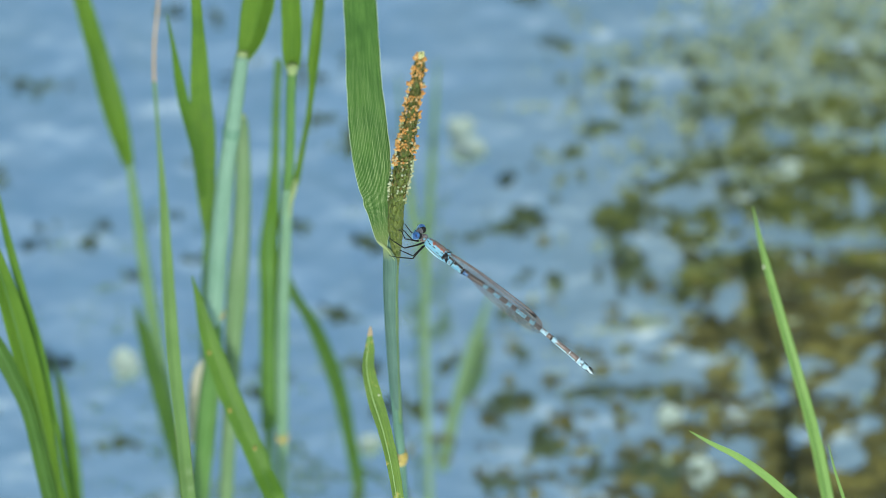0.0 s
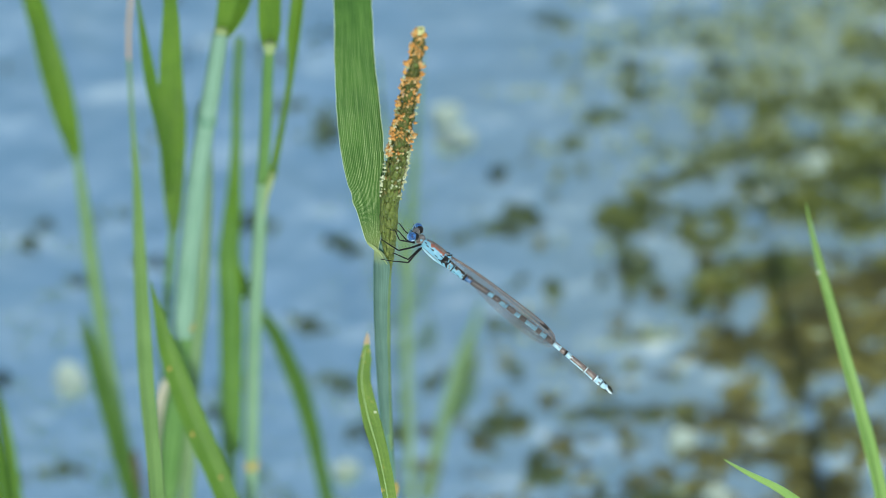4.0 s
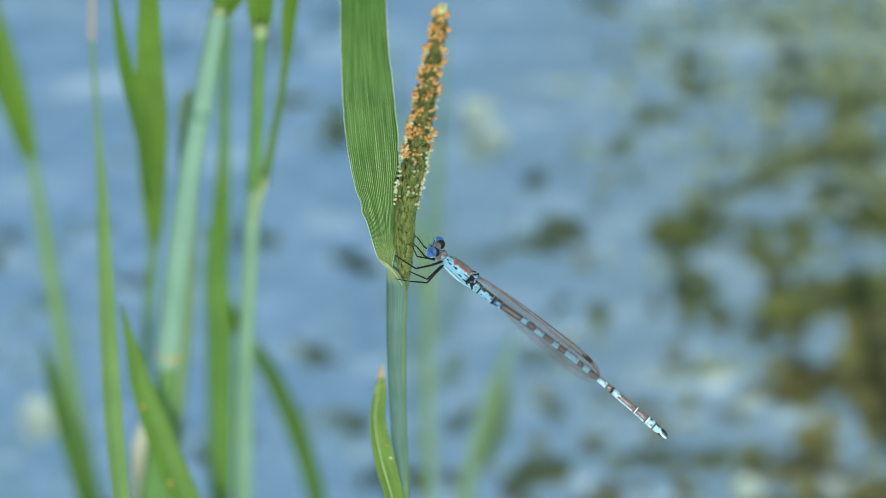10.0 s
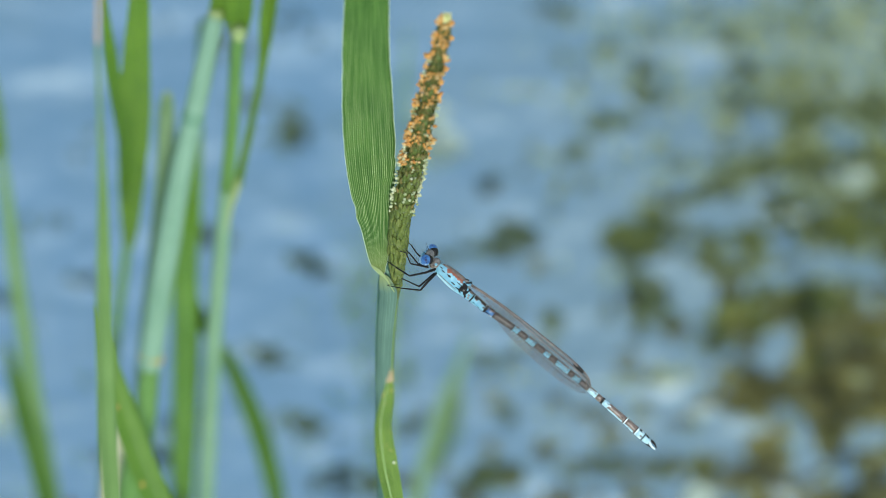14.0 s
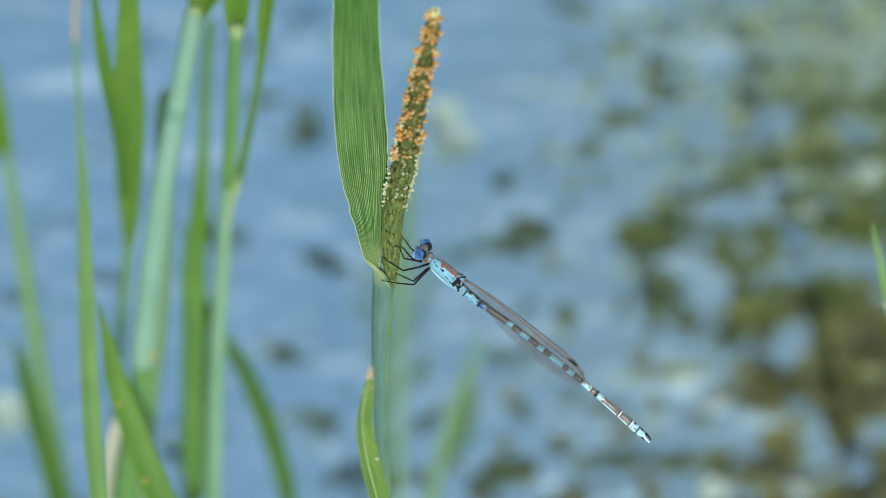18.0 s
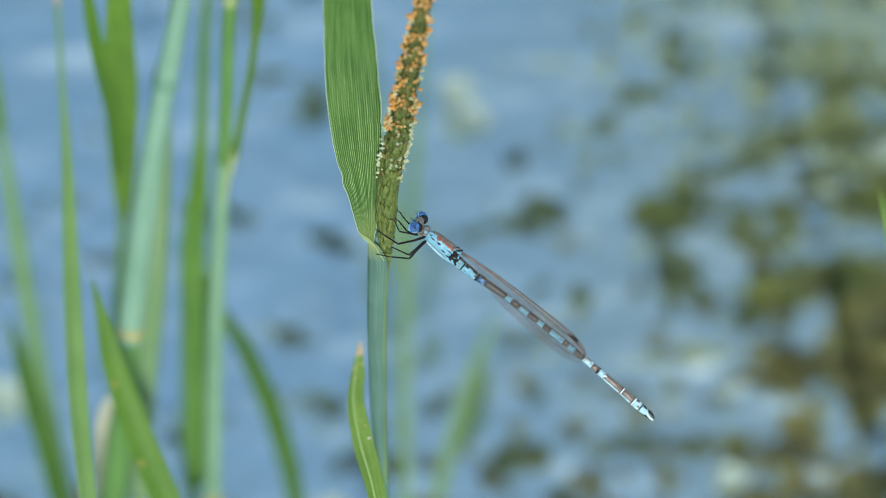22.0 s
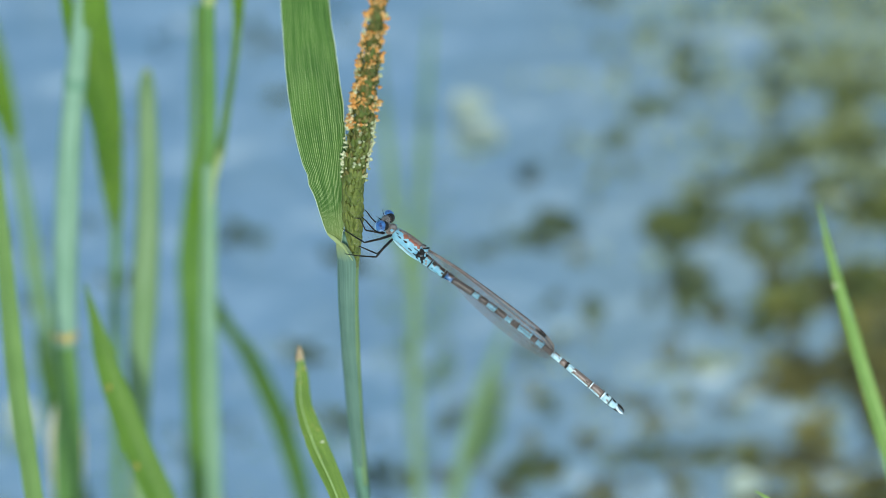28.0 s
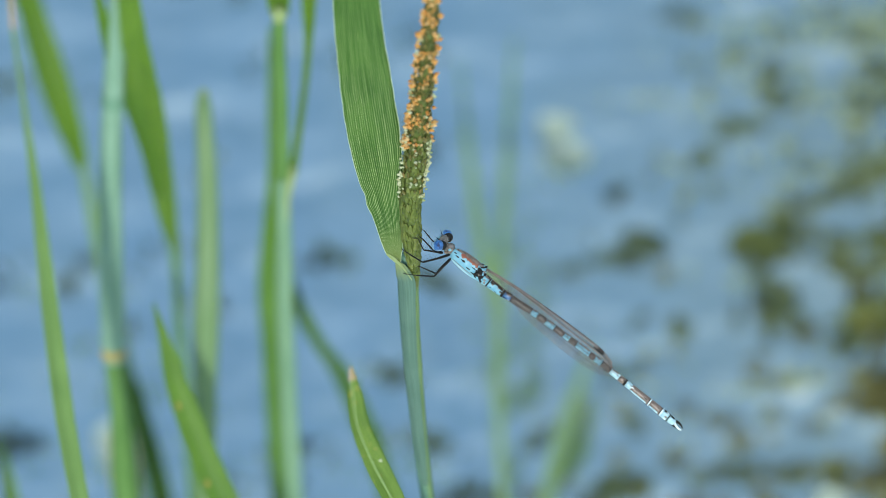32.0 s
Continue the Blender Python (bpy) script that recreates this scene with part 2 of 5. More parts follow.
def water_material():
    """Pond water: mirrors the sky with small ripples, dulled in streaks by a thin film on it."""
    m, nodes, links, bsdf = material("pond_water")
    coord = nodes.new("ShaderNodeTexCoord")
    fine = nodes.new("ShaderNodeTexNoise")
    fine.inputs["Scale"].default_value, fine.inputs["Detail"].default_value = 1, 2
    swell = nodes.new("ShaderNodeMapping")
    swell.inputs["Scale"].default_value = (62, 95, 1)
    links.new(coord.outputs["Object"], swell.inputs[0])
    links.new(swell.outputs[0], fine.inputs[0])
    stretch = nodes.new("ShaderNodeMapping")
    stretch.inputs["Scale"].default_value = (75, 130, 1)
    links.new(coord.outputs["Object"], stretch.inputs[0])
    film = nodes.new("ShaderNodeTexNoise")
    film.inputs["Scale"].default_value, film.inputs["Detail"].default_value = 1, 4
    links.new(stretch.outputs[0], film.inputs[0])
    wide = nodes.new("ShaderNodeTexNoise")
    wide.inputs["Scale"].default_value, wide.inputs["Detail"].default_value = 18, 3
    links.new(coord.outputs["Object"], wide.inputs[0])
    r = ramp(nodes, [(0.35, (0.10, 0.12, 0.07)), (0.7, (0.19, 0.21, 0.12))])
    links.new(wide.outputs[0], r.inputs[0])
    links.new(r.outputs[0], bsdf.inputs["Base Color"])
    bsdf.inputs["Roughness"].default_value = 0.5
    bump = nodes.new("ShaderNodeBump")
    bump.inputs["Strength"].default_value, bump.inputs["Distance"].default_value = 0.8, 0.0032
    away = nodes.new("ShaderNodeVectorMath")
    away.operation = "DISTANCE"
    away.inputs[1].default_value = (0.085, 0.06, 0)
    links.new(coord.outputs["Object"], away.inputs[0])
    ragged = nodes.new("ShaderNodeMath")
    ragged.operation = "MULTIPLY_ADD"
    ragged.inputs[1].default_value = 0.05
    links.new(wide.outputs[0], ragged.inputs[0])
    links.new(away.outputs["Value"], ragged.inputs[2])
    breeze = nodes.new("ShaderNodeMapRange")
    breeze.inputs[1].default_value, breeze.inputs[2].default_value = 0.055, 0.105
    breeze.inputs[3].default_value, breeze.inputs[4].default_value = 1.5, 0.9
    links.new(ragged.outputs[0], breeze.inputs[0])
    tall = nodes.new("ShaderNodeMath")
    tall.operation = "MULTIPLY"
    links.new(fine.outputs[0], tall.inputs[0])
    links.new(breeze.outputs[0], tall.inputs[1])
    links.new(tall.outputs[0], bump.inputs["Height"])
    gloss = nodes.new("ShaderNodeBsdfGlossy")
    gloss.inputs["Roughness"].default_value = 0.12
    gloss.inputs[0].default_value = (0.885, 0.985, 0.862, 1)
    links.new(bump.outputs[0], gloss.inputs["Normal"])
    span = nodes.new("ShaderNodeMapRange")
    span.inputs[1].default_value, span.inputs[2].default_value = 0.35, 0.75
    span.inputs[3].default_value, span.inputs[4].default_value = 0.97, 0.84
    links.new(film.outputs[0], span.inputs[0])
    murk = nodes.new("ShaderNodeMapRange")
    murk.inputs[1].default_value, murk.inputs[2].default_value = 0.045, 0.12
    murk.inputs[3].default_value, murk.inputs[4].default_value = 0.62, 1.0
    links.new(ragged.outputs[0], murk.inputs[0])
    clear = nodes.new("ShaderNodeMath")
    clear.operation = "MULTIPLY"
    links.new(span.outputs[0], clear.inputs[0])
    links.new(murk.outputs[0], clear.inputs[1])
    mix = nodes.new("ShaderNodeMixShader")
    links.new(clear.outputs[0], mix.inputs[0])
    links.new(bsdf.outputs[0], mix.inputs[1])
    links.new(gloss.outputs[0], mix.inputs[2])
    links.new(mix.outputs[0], nodes["Material Output"].inputs[0])
    return m


GREEN = leaf_material("leaf_green", (0.142, 0.245, 0.024), (0.064, 0.138, 0.013), veins=18)
LIGHT = leaf_material("leaf_light", (0.27, 0.40, 0.11), (0.16, 0.29, 0.06), veins=9)
FRESH = leaf_material("leaf_fresh", (0.132, 0.245, 0.027), (0.064, 0.142, 0.015), veins=14)
DEEP = leaf_material("leaf_deep", (0.086, 0.168, 0.026), (0.045, 0.103, 0.017), veins=14)
BROAD = leaf_material("leaf_broad", (0.098, 0.195, 0.034), (0.026, 0.080, 0.011), veins=24, vein_depth=0.5, rough=0.6, pale_base=(56.0, 67.0), ribs=(18, 48))
SCORCHED = leaf_material("leaf_scorched", (0.19, 0.28, 0.05), (0.08, 0.15, 0.02), veins=16, dry=(0.42, 0.34, 0.09))
JOINT = leaf_material("joint_dark", (0.15, 0.26, 0.17), (0.08, 0.17, 0.11), veins=8, through_light=0.15)
TEAL = leaf_material("stalk_teal", (0.225, 0.34, 0.24), (0.13, 0.235, 0.15), veins=10, through_light=0.2)
MINT = leaf_material("stalk_light", (0.189, 0.284, 0.120), (0.107, 0.198, 0.065), veins=10, through_light=0.2)
STALK = leaf_material("stalk_green", (0.138, 0.245, 0.069), (0.069, 0.150, 0.030), veins=10, through_light=0.2)
BLUISH = leaf_material("stem_bluish", (0.135, 0.235, 0.165), (0.05, 0.115, 0.075), veins=10, through_light=0.15)
FROST = leaf_material("stalk_frosted", (0.215, 0.325, 0.20), (0.125, 0.225, 0.125), veins=10, through_light=0.2)
PALER = leaf_material("stalk_paler", (0.206, 0.292, 0.146), (0.120, 0.206, 0.077), veins=10, through_light=0.25)
HAZY = leaf_material("shoot_pale", (0.20, 0.30, 0.14), (0.13, 0.22, 0.09), veins=10, through_light=0.3)
PALE = leaf_material("sheath_pale", (0.36, 0.41, 0.19), (0.22, 0.30, 0.10), veins=10, through_light=0.3)
STRAW = leaf_material("straw", (0.44, 0.32, 0.19), (0.27, 0.19, 0.10), veins=8, through_light=0.2)
DRY = leaf_material("sheath_dry", (0.58, 0.52, 0.42), (0.33, 0.35, 0.18), veins=8, through_light=0.3)
MARGIN = plain("leaf_margin", (0.46, 0.52, 0.36), (0.30, 0.38, 0.20))
SHEATH_GREY = leaf_material("sheath_grey", (0.17, 0.25, 0.11), (0.09, 0.16, 0.06), veins=7, through_light=0.2)
SHEATH_PALE = leaf_material("sheath_bluish", (0.135, 0.222, 0.170), (0.062, 0.120, 0.090), veins=7, vein_depth=0.3, through_light=0.3, pale_base=(3.5, -0.5))
DULL = leaf_material("stalk_dull", (0.146, 0.232, 0.069), (0.086, 0.155, 0.039), veins=8, through_light=0.2)
MIDRIB = plain("leaf_midrib", (0.25, 0.34, 0.12), (0.17, 0.25, 0.07), rough=0.5)
RING = plain("node_ring", (0.38, 0.27, 0.05), (0.20, 0.16, 0.035))
WATER = water_material()
weed_dark = scatter_material("weed_dark", [(0.014, 0.024, 0.012), (0.037, 0.055, 0.018), (0.075, 0.098, 0.034)], patchy=0.75)
weed_olive = scatter_material("weed_olive", [(0.014, 0.022, 0.004), (0.05, 0.064, 0.008), (0.125, 0.135, 0.022)], patchy=0.8)
weed_brown = scatter_material("weed_brown", [(0.019, 0.020, 0.005), (0.068, 0.064, 0.013), (0.16, 0.145, 0.034)], patchy=0.8)
weed_pale = scatter_material("weed_pale", [(0.12, 0.155, 0.085), (0.19, 0.23, 0.135), (0.28, 0.32, 0.21)], patchy=0.5)
PETAL = scatter_material("floating_pale", [(0.22, 0.27, 0.21), (0.30, 0.35, 0.29)])


# ---- mesh tools ----
def part(name, bm, mat, parent, label=""):
    """Links a bmesh as one mesh under a thing or a part; its coordinates are the world's, carried into the parent's space."""
    me = bpy.data.meshes.new(name)
    if parent is not None:
        at0 = parent.matrix_basis.inverted() if parent.parent is None else (parent.parent.matrix_basis @ parent.matrix_basis).inverted()
        bm.transform(at0)
    for f in bm.faces:
        f.smooth = True
    bm.to_mesh(me)
    bm.free()
    me.materials.append(mat)
    ob = new(name, me)
    ob.parent = parent
    if label:
        ob["label"] = label
    return ob


def thing(name, place, label, category, group="", kind=""):
    ob = new(name)
    ob.empty_display_size = 0.01
    ob.location = place
    ob.matrix_world = Matrix.Translation(place)
    return tagged(ob, label, category, group, kind)


def loft(bm, rings, closed=True, caps=True, uvs=None):
    """Skin over rings of points of equal count; uvs gives each ring's place along and each point's place across."""
    uv = bm.loops.layers.uv.verify()
    rows = [[bm.verts.new(p) for p in ring] for ring in rings]
    n = len(rows[0])
    for i in range(len(rows) - 1):
        for k in range(n if closed else n - 1):
            j = (k + 1) % n
            f = bm.faces.new((rows[i][k], rows[i][j], rows[i + 1][j], rows[i + 1][k]))
            if uvs:
                across, lengths = uvs
                for loop, (r, c, e) in zip(f.loops, ((i, k, 0), (i, k + 1, 0), (i + 1, k + 1, 0), (i + 1, k, 0))):
                    loop[uv].uv = (across[c], lengths[r])
    if caps and closed:
        bm.faces.new(rows[0][::-1])
        bm.faces.new(rows[-1])
    return rows


def blade(pts, facing=(0, 0, -1), fold=0.16, thick=0.16, per=7, lean=0.0, wavy=0.02, seed=0, nick=None, edges=None):
    """A grass blade through pts (x, y, z, width in mm), folded along its middle, of real thickness."""
    bm = bmesh.new()
    line = spline(pts, per)
    places = [at(*p[:3]) for p in line]
    half = [-1, -0.82, -0.55, -0.25, 0, 0.25, 0.55, 0.82, 1]
    rings, lengths, run = [], [], 0.0
    face = along(*facing)
    for i, p in enumerate(line):
        a, b = places[max(i - 1, 0)], places[min(i + 1, len(places) - 1)]
        t = (b - a).normalized()
        n = (face - t * face.dot(t)).normalized()
        s = t.cross(n)
        turn = Matrix.Rotation(radians(lean), 3, t)
        n, s = turn @ n, turn @ s
        w = max(p[3], 0.05) / 2000
        run += (places[i] - places[i - 1]).length * 1000 if i else 0
        lengths.append(run)
        ring_top, ring_low = [], []
        for u in half:
            wob = 1 + wavy * noise.noise(Vector((run * 0.35, u * 3 + seed * 7.1, seed))) * 3
            if nick and u > 0.4:
                wob += nick[1] * math.sin((run - nick[0]) / 0.8) * math.exp(-((run - nick[0]) / 1.6) ** 2)
            if nick and u < -0.4 and abs(run - nick[0]) < 9:
                wob += 0.05 * noise.noise(Vector((run * 1.1, 2.0, seed)))
            off = s * (w * u * wob) + n * (fold * w * (abs(u) - 0.5))
            th = n * (thick / 2000 * (1.05 - 0.75 * abs(u)) * min(1, w * 1500 + 0.2))
            ring_top.append(places[i] + off + th)
            ring_low.append(places[i] + off - th)
        rings.append(ring_top + ring_low[::-1])
        if edges is not None:
            edges.append((ring_top[0], ring_top[-1]))
    across = [(u + 1) / 2 for u in half] + [(u + 1) / 2 for u in half[::-1]] + [0]
    loft(bm, rings, uvs=(across, lengths))
    bmesh.ops.recalc_face_normals(bm, faces=bm.faces)
    return bm


def tube(pts, sides=14, per=6, ridge=0.03, ridges=5, flat=1.0, seed=0):
    """A stalk through pts (x, y, z, thickness in mm) with shallow ridges."""
    bm = bmesh.new()
    line = spline(pts, per)
    places = [at(*p[:3]) for p in line]
    rings, lengths, run = [], [], 0.0
    for i, p in enumerate(line):
        a, b = places[max(i - 1, 0)], places[min(i + 1, len(places) - 1)]
        t = (b - a).normalized()
        n = along(0, 0, -1)
        n = (n - t * n.dot(t)).normalized()
        s = t.cross(n)
        run += (places[i] - places[i - 1]).length * 1000 if i else 0
        lengths.append(run)
        ring = []
        for k in range(sides):
            ang = 2 * math.pi * k / sides
            r = p[3] / 2000 * (1 + ridge * math.cos(ang * ridges + seed) + 0.03 * noise.noise(Vector((run * 0.2, k, seed))))
            ring.append(places[i] + s * (r * math.cos(ang)) + n * (r * flat * math.sin(ang)))
        rings.append(ring)
    loft(bm, rings, uvs=([k / sides for k in range(sides + 1)], lengths))
    bmesh.ops.recalc_face_normals(bm, faces=bm.faces)
    return bm


def bead(centre, radii, axes=None, segs=14, rows=9):
    """An egg-shaped bead, radii in metres along axes."""
    bm = bmesh.new()
    bmesh.ops.create_uvsphere(bm, u_segments=segs, v_segments=rows, radius=1)
    m = (axes or Matrix.Identity(3)).to_4x4() @ Matrix.Diagonal((*radii, 1))
    bm.transform(Matrix.Translation(centre) @ m)
    return bm


# ---- water ----
bm = bmesh.new()
edge = [-300, -60, -12, -3, -0.8, -0.3, 0, 0.3, 0.8, 3, 12, 60, 300]
grid = [[bm.verts.new((x, y, 0)) for x in edge] for y in edge]
for i in range(len(edge) - 1):
    for j in range(len(edge) - 1):
        bm.faces.new((grid[i][j], grid[i][j + 1], grid[i + 1][j + 1], grid[i + 1][j]))
water = part("water", bm, WATER, None)
tagged(water, "still pond water mirroring blue sky with faint ripples", "water", kind="structure")


clumps, gaps = {}, []


def weed(x, y, rx, ry, angle, mat, cover=0.7):
    """A clump of small drifting water plants, rx by ry mm, spread flat on the water; cover is its thickness in the middle."""
    clumps.setdefault(mat.name, []).append((*(afloat(x, y) * 1000)[:2], rx, ry, radians(angle), cover))


def gap(x, y, rx, ry, angle):
    """A pool of open water in the weed, rx by ry mm."""
    gaps.append((*(afloat(x, y) * 1000)[:2], rx, ry, radians(angle)))


def oval(px, py, cx, cy, rx, ry, angle):
    """Squared distance from the middle of an oval, 1 on its rim."""
    u, v = px - cx, py - cy
    return ((u * math.cos(angle) + v * math.sin(angle)) / rx) ** 2 + ((v * math.cos(angle) - u * math.sin(angle)) / ry) ** 2


def wander(px, py, seed, size, flat=0.6):
    """Smooth unevenness over the water, size mm wide and flatter than wide, from -1 to 1."""
    rng = np.random.default_rng(seed)
    table = rng.uniform(-1, 1, (256, 256))
    u, v = px / size + 90, py / (size * flat) + 90
    i, j = np.floor(u).astype(int), np.floor(v).astype(int)
    fu, fv = u - i, v - j
    fu, fv = fu * fu * (3 - 2 * fu), fv * fv * (3 - 2 * fv)
    pick = lambda a, b: table[a % 256, b % 256]
    return (pick(i, j) * (1 - fu) + pick(i + 1, j) * fu) * (1 - fv) + (pick(i, j + 1) * (1 - fu) + pick(i + 1, j + 1) * fu) * fv


def grow(mat, label, step, keep, seed, open_water=1.0, streak=0.3):
    """Fills the clumps of one kind with small domed leaflets, ragged at the rims and broken by the gaps."""
    rng = np.random.default_rng(seed)
    px, py = np.meshgrid(np.arange(-130, 150, step), np.arange(-80, 150, step))
    px = (px + rng.uniform(-0.5, 0.5, px.shape) * step).ravel()
    py = (py + rng.uniform(-0.5, 0.5, py.shape) * step).ravel()
    at_x = px + 1.3 * wander(px, py, seed, 7.0) + 0.8 * wander(px, py, seed + 2, 2.4)
    at_y = py + 0.9 * wander(px, py, seed + 4, 6.0) + 0.6 * wander(px, py, seed + 6, 2.0)
    thick = np.zeros_like(px)
    for cx, cy, rx, ry, angle, cover in clumps[mat.name]:
        thick = np.maximum(thick, 1.25 * cover * np.exp(-0.75 * oval(at_x, at_y, cx, cy, rx, ry, angle)))
    for cx, cy, rx, ry, angle in gaps:
        thick -= open_water * np.exp(-1.1 * oval(at_x, at_y, cx, cy, 0.85 * rx, 0.85 * ry, angle) ** 1.6)
    near = np.nonzero(thick > 0.02)[0]
    rough = (0.25 * wander(px, py, seed, 4.0, streak) + 0.25 * wander(px, py, seed + 5, 1.7, 1.2 * streak))[near]
    odds = np.clip((thick[near] + rough - 0.2) / 0.34, 0, 1) * keep
    chosen = near[rng.random(len(near)) < odds]
    n = len(chosen)
    yaw = rng.normal(0.05, 0.6, n)
    long, wide = rng.uniform(0.45, 1.15, n) , rng.uniform(0.25, 0.5, n)
    tip, lean = rng.uniform(-0.15, 0.3, n), rng.uniform(-0.35, 0.35, n)
    mid = np.stack([px[chosen], py[chosen], rng.uniform(0.3, 1.5, n)], 1)
    d = np.stack([np.cos(yaw), np.sin(yaw), tip], 1) * long[:, None]
    w = np.stack([-np.sin(yaw), np.cos(yaw), lean], 1) * wide[:, None]
    rim = [mid + d * c + w * k for c, k in ((-1, 0), (-0.45, 0.9), (0.5, 0.85), (1, 0), (0.5, -0.85), (-0.45, -0.9))]
    verts = np.stack(rim + [mid + (0, 0, 0.3), mid - (0, 0, 0.2)], 1).reshape(-1, 3) / 1000
    tris = np.array([(k, (k + 1) % 6, 6) for k in range(6)] + [((k + 1) % 6, k, 7) for k in range(6)])
    faces = (np.arange(n)[:, None, None] * 8 + tris[None]).reshape(-1, 3)
    me = bpy.data.meshes.new("water_weed")
    me.from_pydata(verts.tolist(), [], faces.tolist())
    me.materials.append(mat)
    tagged(new("water_weed", me), label + " small water plants drifting in loose clumps on the pond", "water plant", kind="stuff")


def pale(x, y, rx, ry):
    """A pale round floating leaf, slightly cupped, with a notch."""
    place = afloat(x, y)
    bm = bmesh.new()
    rnd = random.Random(int(x * 13 + y * 7))
    start = rnd.uniform(0, 6)
    rings = []
    for layer, z in ((1, 0.9), (0, 0.5)):
        for r in (0.25, 0.6, 1.0):
            ring = []
            for k in range(22):
                a = start + 2 * math.pi * k / 22
                notch = 0.45 if k == 0 and r > 0.5 else 1
                wob = 1 + 0.4 * noise.noise(Vector((math.cos(a) * 1.3, math.sin(a) * 1.3, x)))
                ring.append(place + Vector((rx * r * wob * notch * math.cos(a), ry * r * wob * notch * math.sin(a), z + 0.5 * r * r)) / 1000)
            rings.append(ring)
    order = [rings[0], rings[1], rings[2], rings[5], rings[4], rings[3]]
    loft(bm, order)
    bmesh.ops.recalc_face_normals(bm, faces=bm.faces)
    me = bpy.data.meshes.new("floating_leaf")
    bm.transform(Matrix.Translation(-place))
    bm.to_mesh(me)
    bm.free()
    me.materials.append(PETAL)
    ob = new("floating_leaf", me)
    ob.location = place
    tagged(ob, "pale yellowish round leaf floating on the pond", "floating leaf", "floating pale leaves")


weed(78.3, -37.6, 13.0, 4.3, 0, weed_pale, 0.5)
weed(73.2, -22.1, 15.0, 1.5, -3, weed_olive, 0.7)
weed(83.2, -29.5, 7.0, 1.2, -18, weed_olive, 0.45)
weed(84.8, -39.0, 6.0, 1.3, 0, weed_olive, 0.3)
weed(80.1, -13.5, 10.0, 3.6, 0, weed_olive, 0.75)
weed(78.0, -2.5, 8.0, 1.7, 4, weed_olive, 0.6)
weed(72.8, 7.4, 13.0, 2.1, 4, weed_brown, 0.75)
weed(70.7, 13.4, 17.0, 3.2, 2, weed_brown, 0.82)
weed(80.7, 16.5, 9.0, 4.3, 0, weed_brown, 0.8)
weed(84.8, 3.5, 6.0, 1.9, 0, weed_olive, 0.7)
weed(74.7, 20.4, 8.0, 1.5, -6, weed_brown, 0.7)
weed(84.0, 32.0, 6.0, 2.8, 0, weed_brown, 0.7)
weed(73.6, 31.4, 5.0, 1.3, 0, weed_brown, 0.6)
weed(66.5, 38.3, 9.0, 1.9, 0, weed_brown, 0.75)
weed(57.5, 42.8, 7.0, 2.1, 0, weed_brown, 0.7)
weed(45.5, 41.2, 4.4, 3.2, 0, weed_dark, 0.7)
weed(49.5, 45.7, 9.0, 1.9, 0, weed_brown, 0.7)
weed(77.5, 42.9, 9.0, 2.4, 0, weed_brown, 0.75)
weed(83.5, 39.0, 5.0, 2.1, 0, weed_brown, 0.6)
weed(68.5, 44.8, 9.0, 1.7, 0, weed_brown, 0.75)
weed(25.6, 35.5, 2.8, 2.4, 0, weed_dark, 0.55)
weed(11.9, -1.4, 2.8, 1.7, 0, weed_dark, 0.3)
weed(16.5, 43.4, 4.0, 1.7, 0, weed_dark, 0.4)
weed(33.5, 40.6, 4.0, 1.3, 0, weed_dark, 0.3)
weed(95.1, -11.9, 12.0, 5.4, 0, weed_olive, 0.6)
weed(95.7, 6.1, 11.0, 5.4, 0, weed_brown, 0.7)
weed(94.6, 23.1, 12.0, 5.4, 0, weed_brown, 0.7)
weed(91.4, 43.0, 12.0, 5.4, 0, weed_brown, 0.7)
weed(59.4, 53.8, 20.0, 4.3, 0, weed_brown, 0.7)
weed(85.4, 54.0, 15.0, 5.4, 0, weed_brown, 0.7)
weed(29.5, 51.5, 9.0, 2.4, 0, weed_dark, 0.5)
weed(55.3, -47.3, 10.0, 3.9, 0, weed_pale, 0.4)
weed(75.4, -47.1, 15.0, 3.2, 0, weed_pale, 0.5)
weed(25.3, -46.5, 6.0, 1.7, 0, weed_dark, 0.23)
weed(90.3, -36.0, 7.0, 6.4, 0, weed_pale, 0.4)
weed(19.6, 29.0, 3.3, 2.0, 0, weed_dark, 0.6)
weed(21.5, -3.4, 3.6, 2.2, 0, weed_dark, 0.5)
weed(21.8, 5.9, 2.3, 1.7, 0, weed_dark, 0.35)
weed(15.6, 6.0, 2.0, 1.2, 0, weed_dark, 0.25)
weed(20.4, 21.4, 3.1, 1.2, 0, weed_dark, 0.25)
weed(24.0, -23.7, 3.1, 1.3, 0, weed_pale, 0.25)
weed(15.5, -11.9, 3.1, 1.0, 0, weed_dark, 0.2)
weed(20.3, 5.5, 2.0, 1.5, 0, weed_dark, 0.25)
weed(24.3, 16.0, 7.8, 1.8, 0, weed_pale, 0.3)
weed(18.0, 12.2, 2.0, 1.2, 0, weed_dark, 0.3)
weed(8.0, 21.6, 3.1, 1.5, 0, weed_dark, 0.25)
weed(12.5, 2.9, 2.3, 1.2, 0, weed_dark, 0.25)
weed(-6.5, -0.0, 2.0, 1.3, 0, weed_dark, 0.6)
weed(-8.5, -0.8, 1.2, 0.8, 0, weed_dark, 0.4)
weed(-42.7, -3.6, 3.9, 1.8, 0, weed_dark, 0.28)
weed(-7.9, -19.3, 3.4, 2.2, 0, weed_dark, 0.3)
weed(-36.6, -15.7, 2.6, 2.5, 0, weed_dark, 0.28)
weed(-53.4, -1.5, 2.6, 2.0, 0, weed_dark, 0.3)
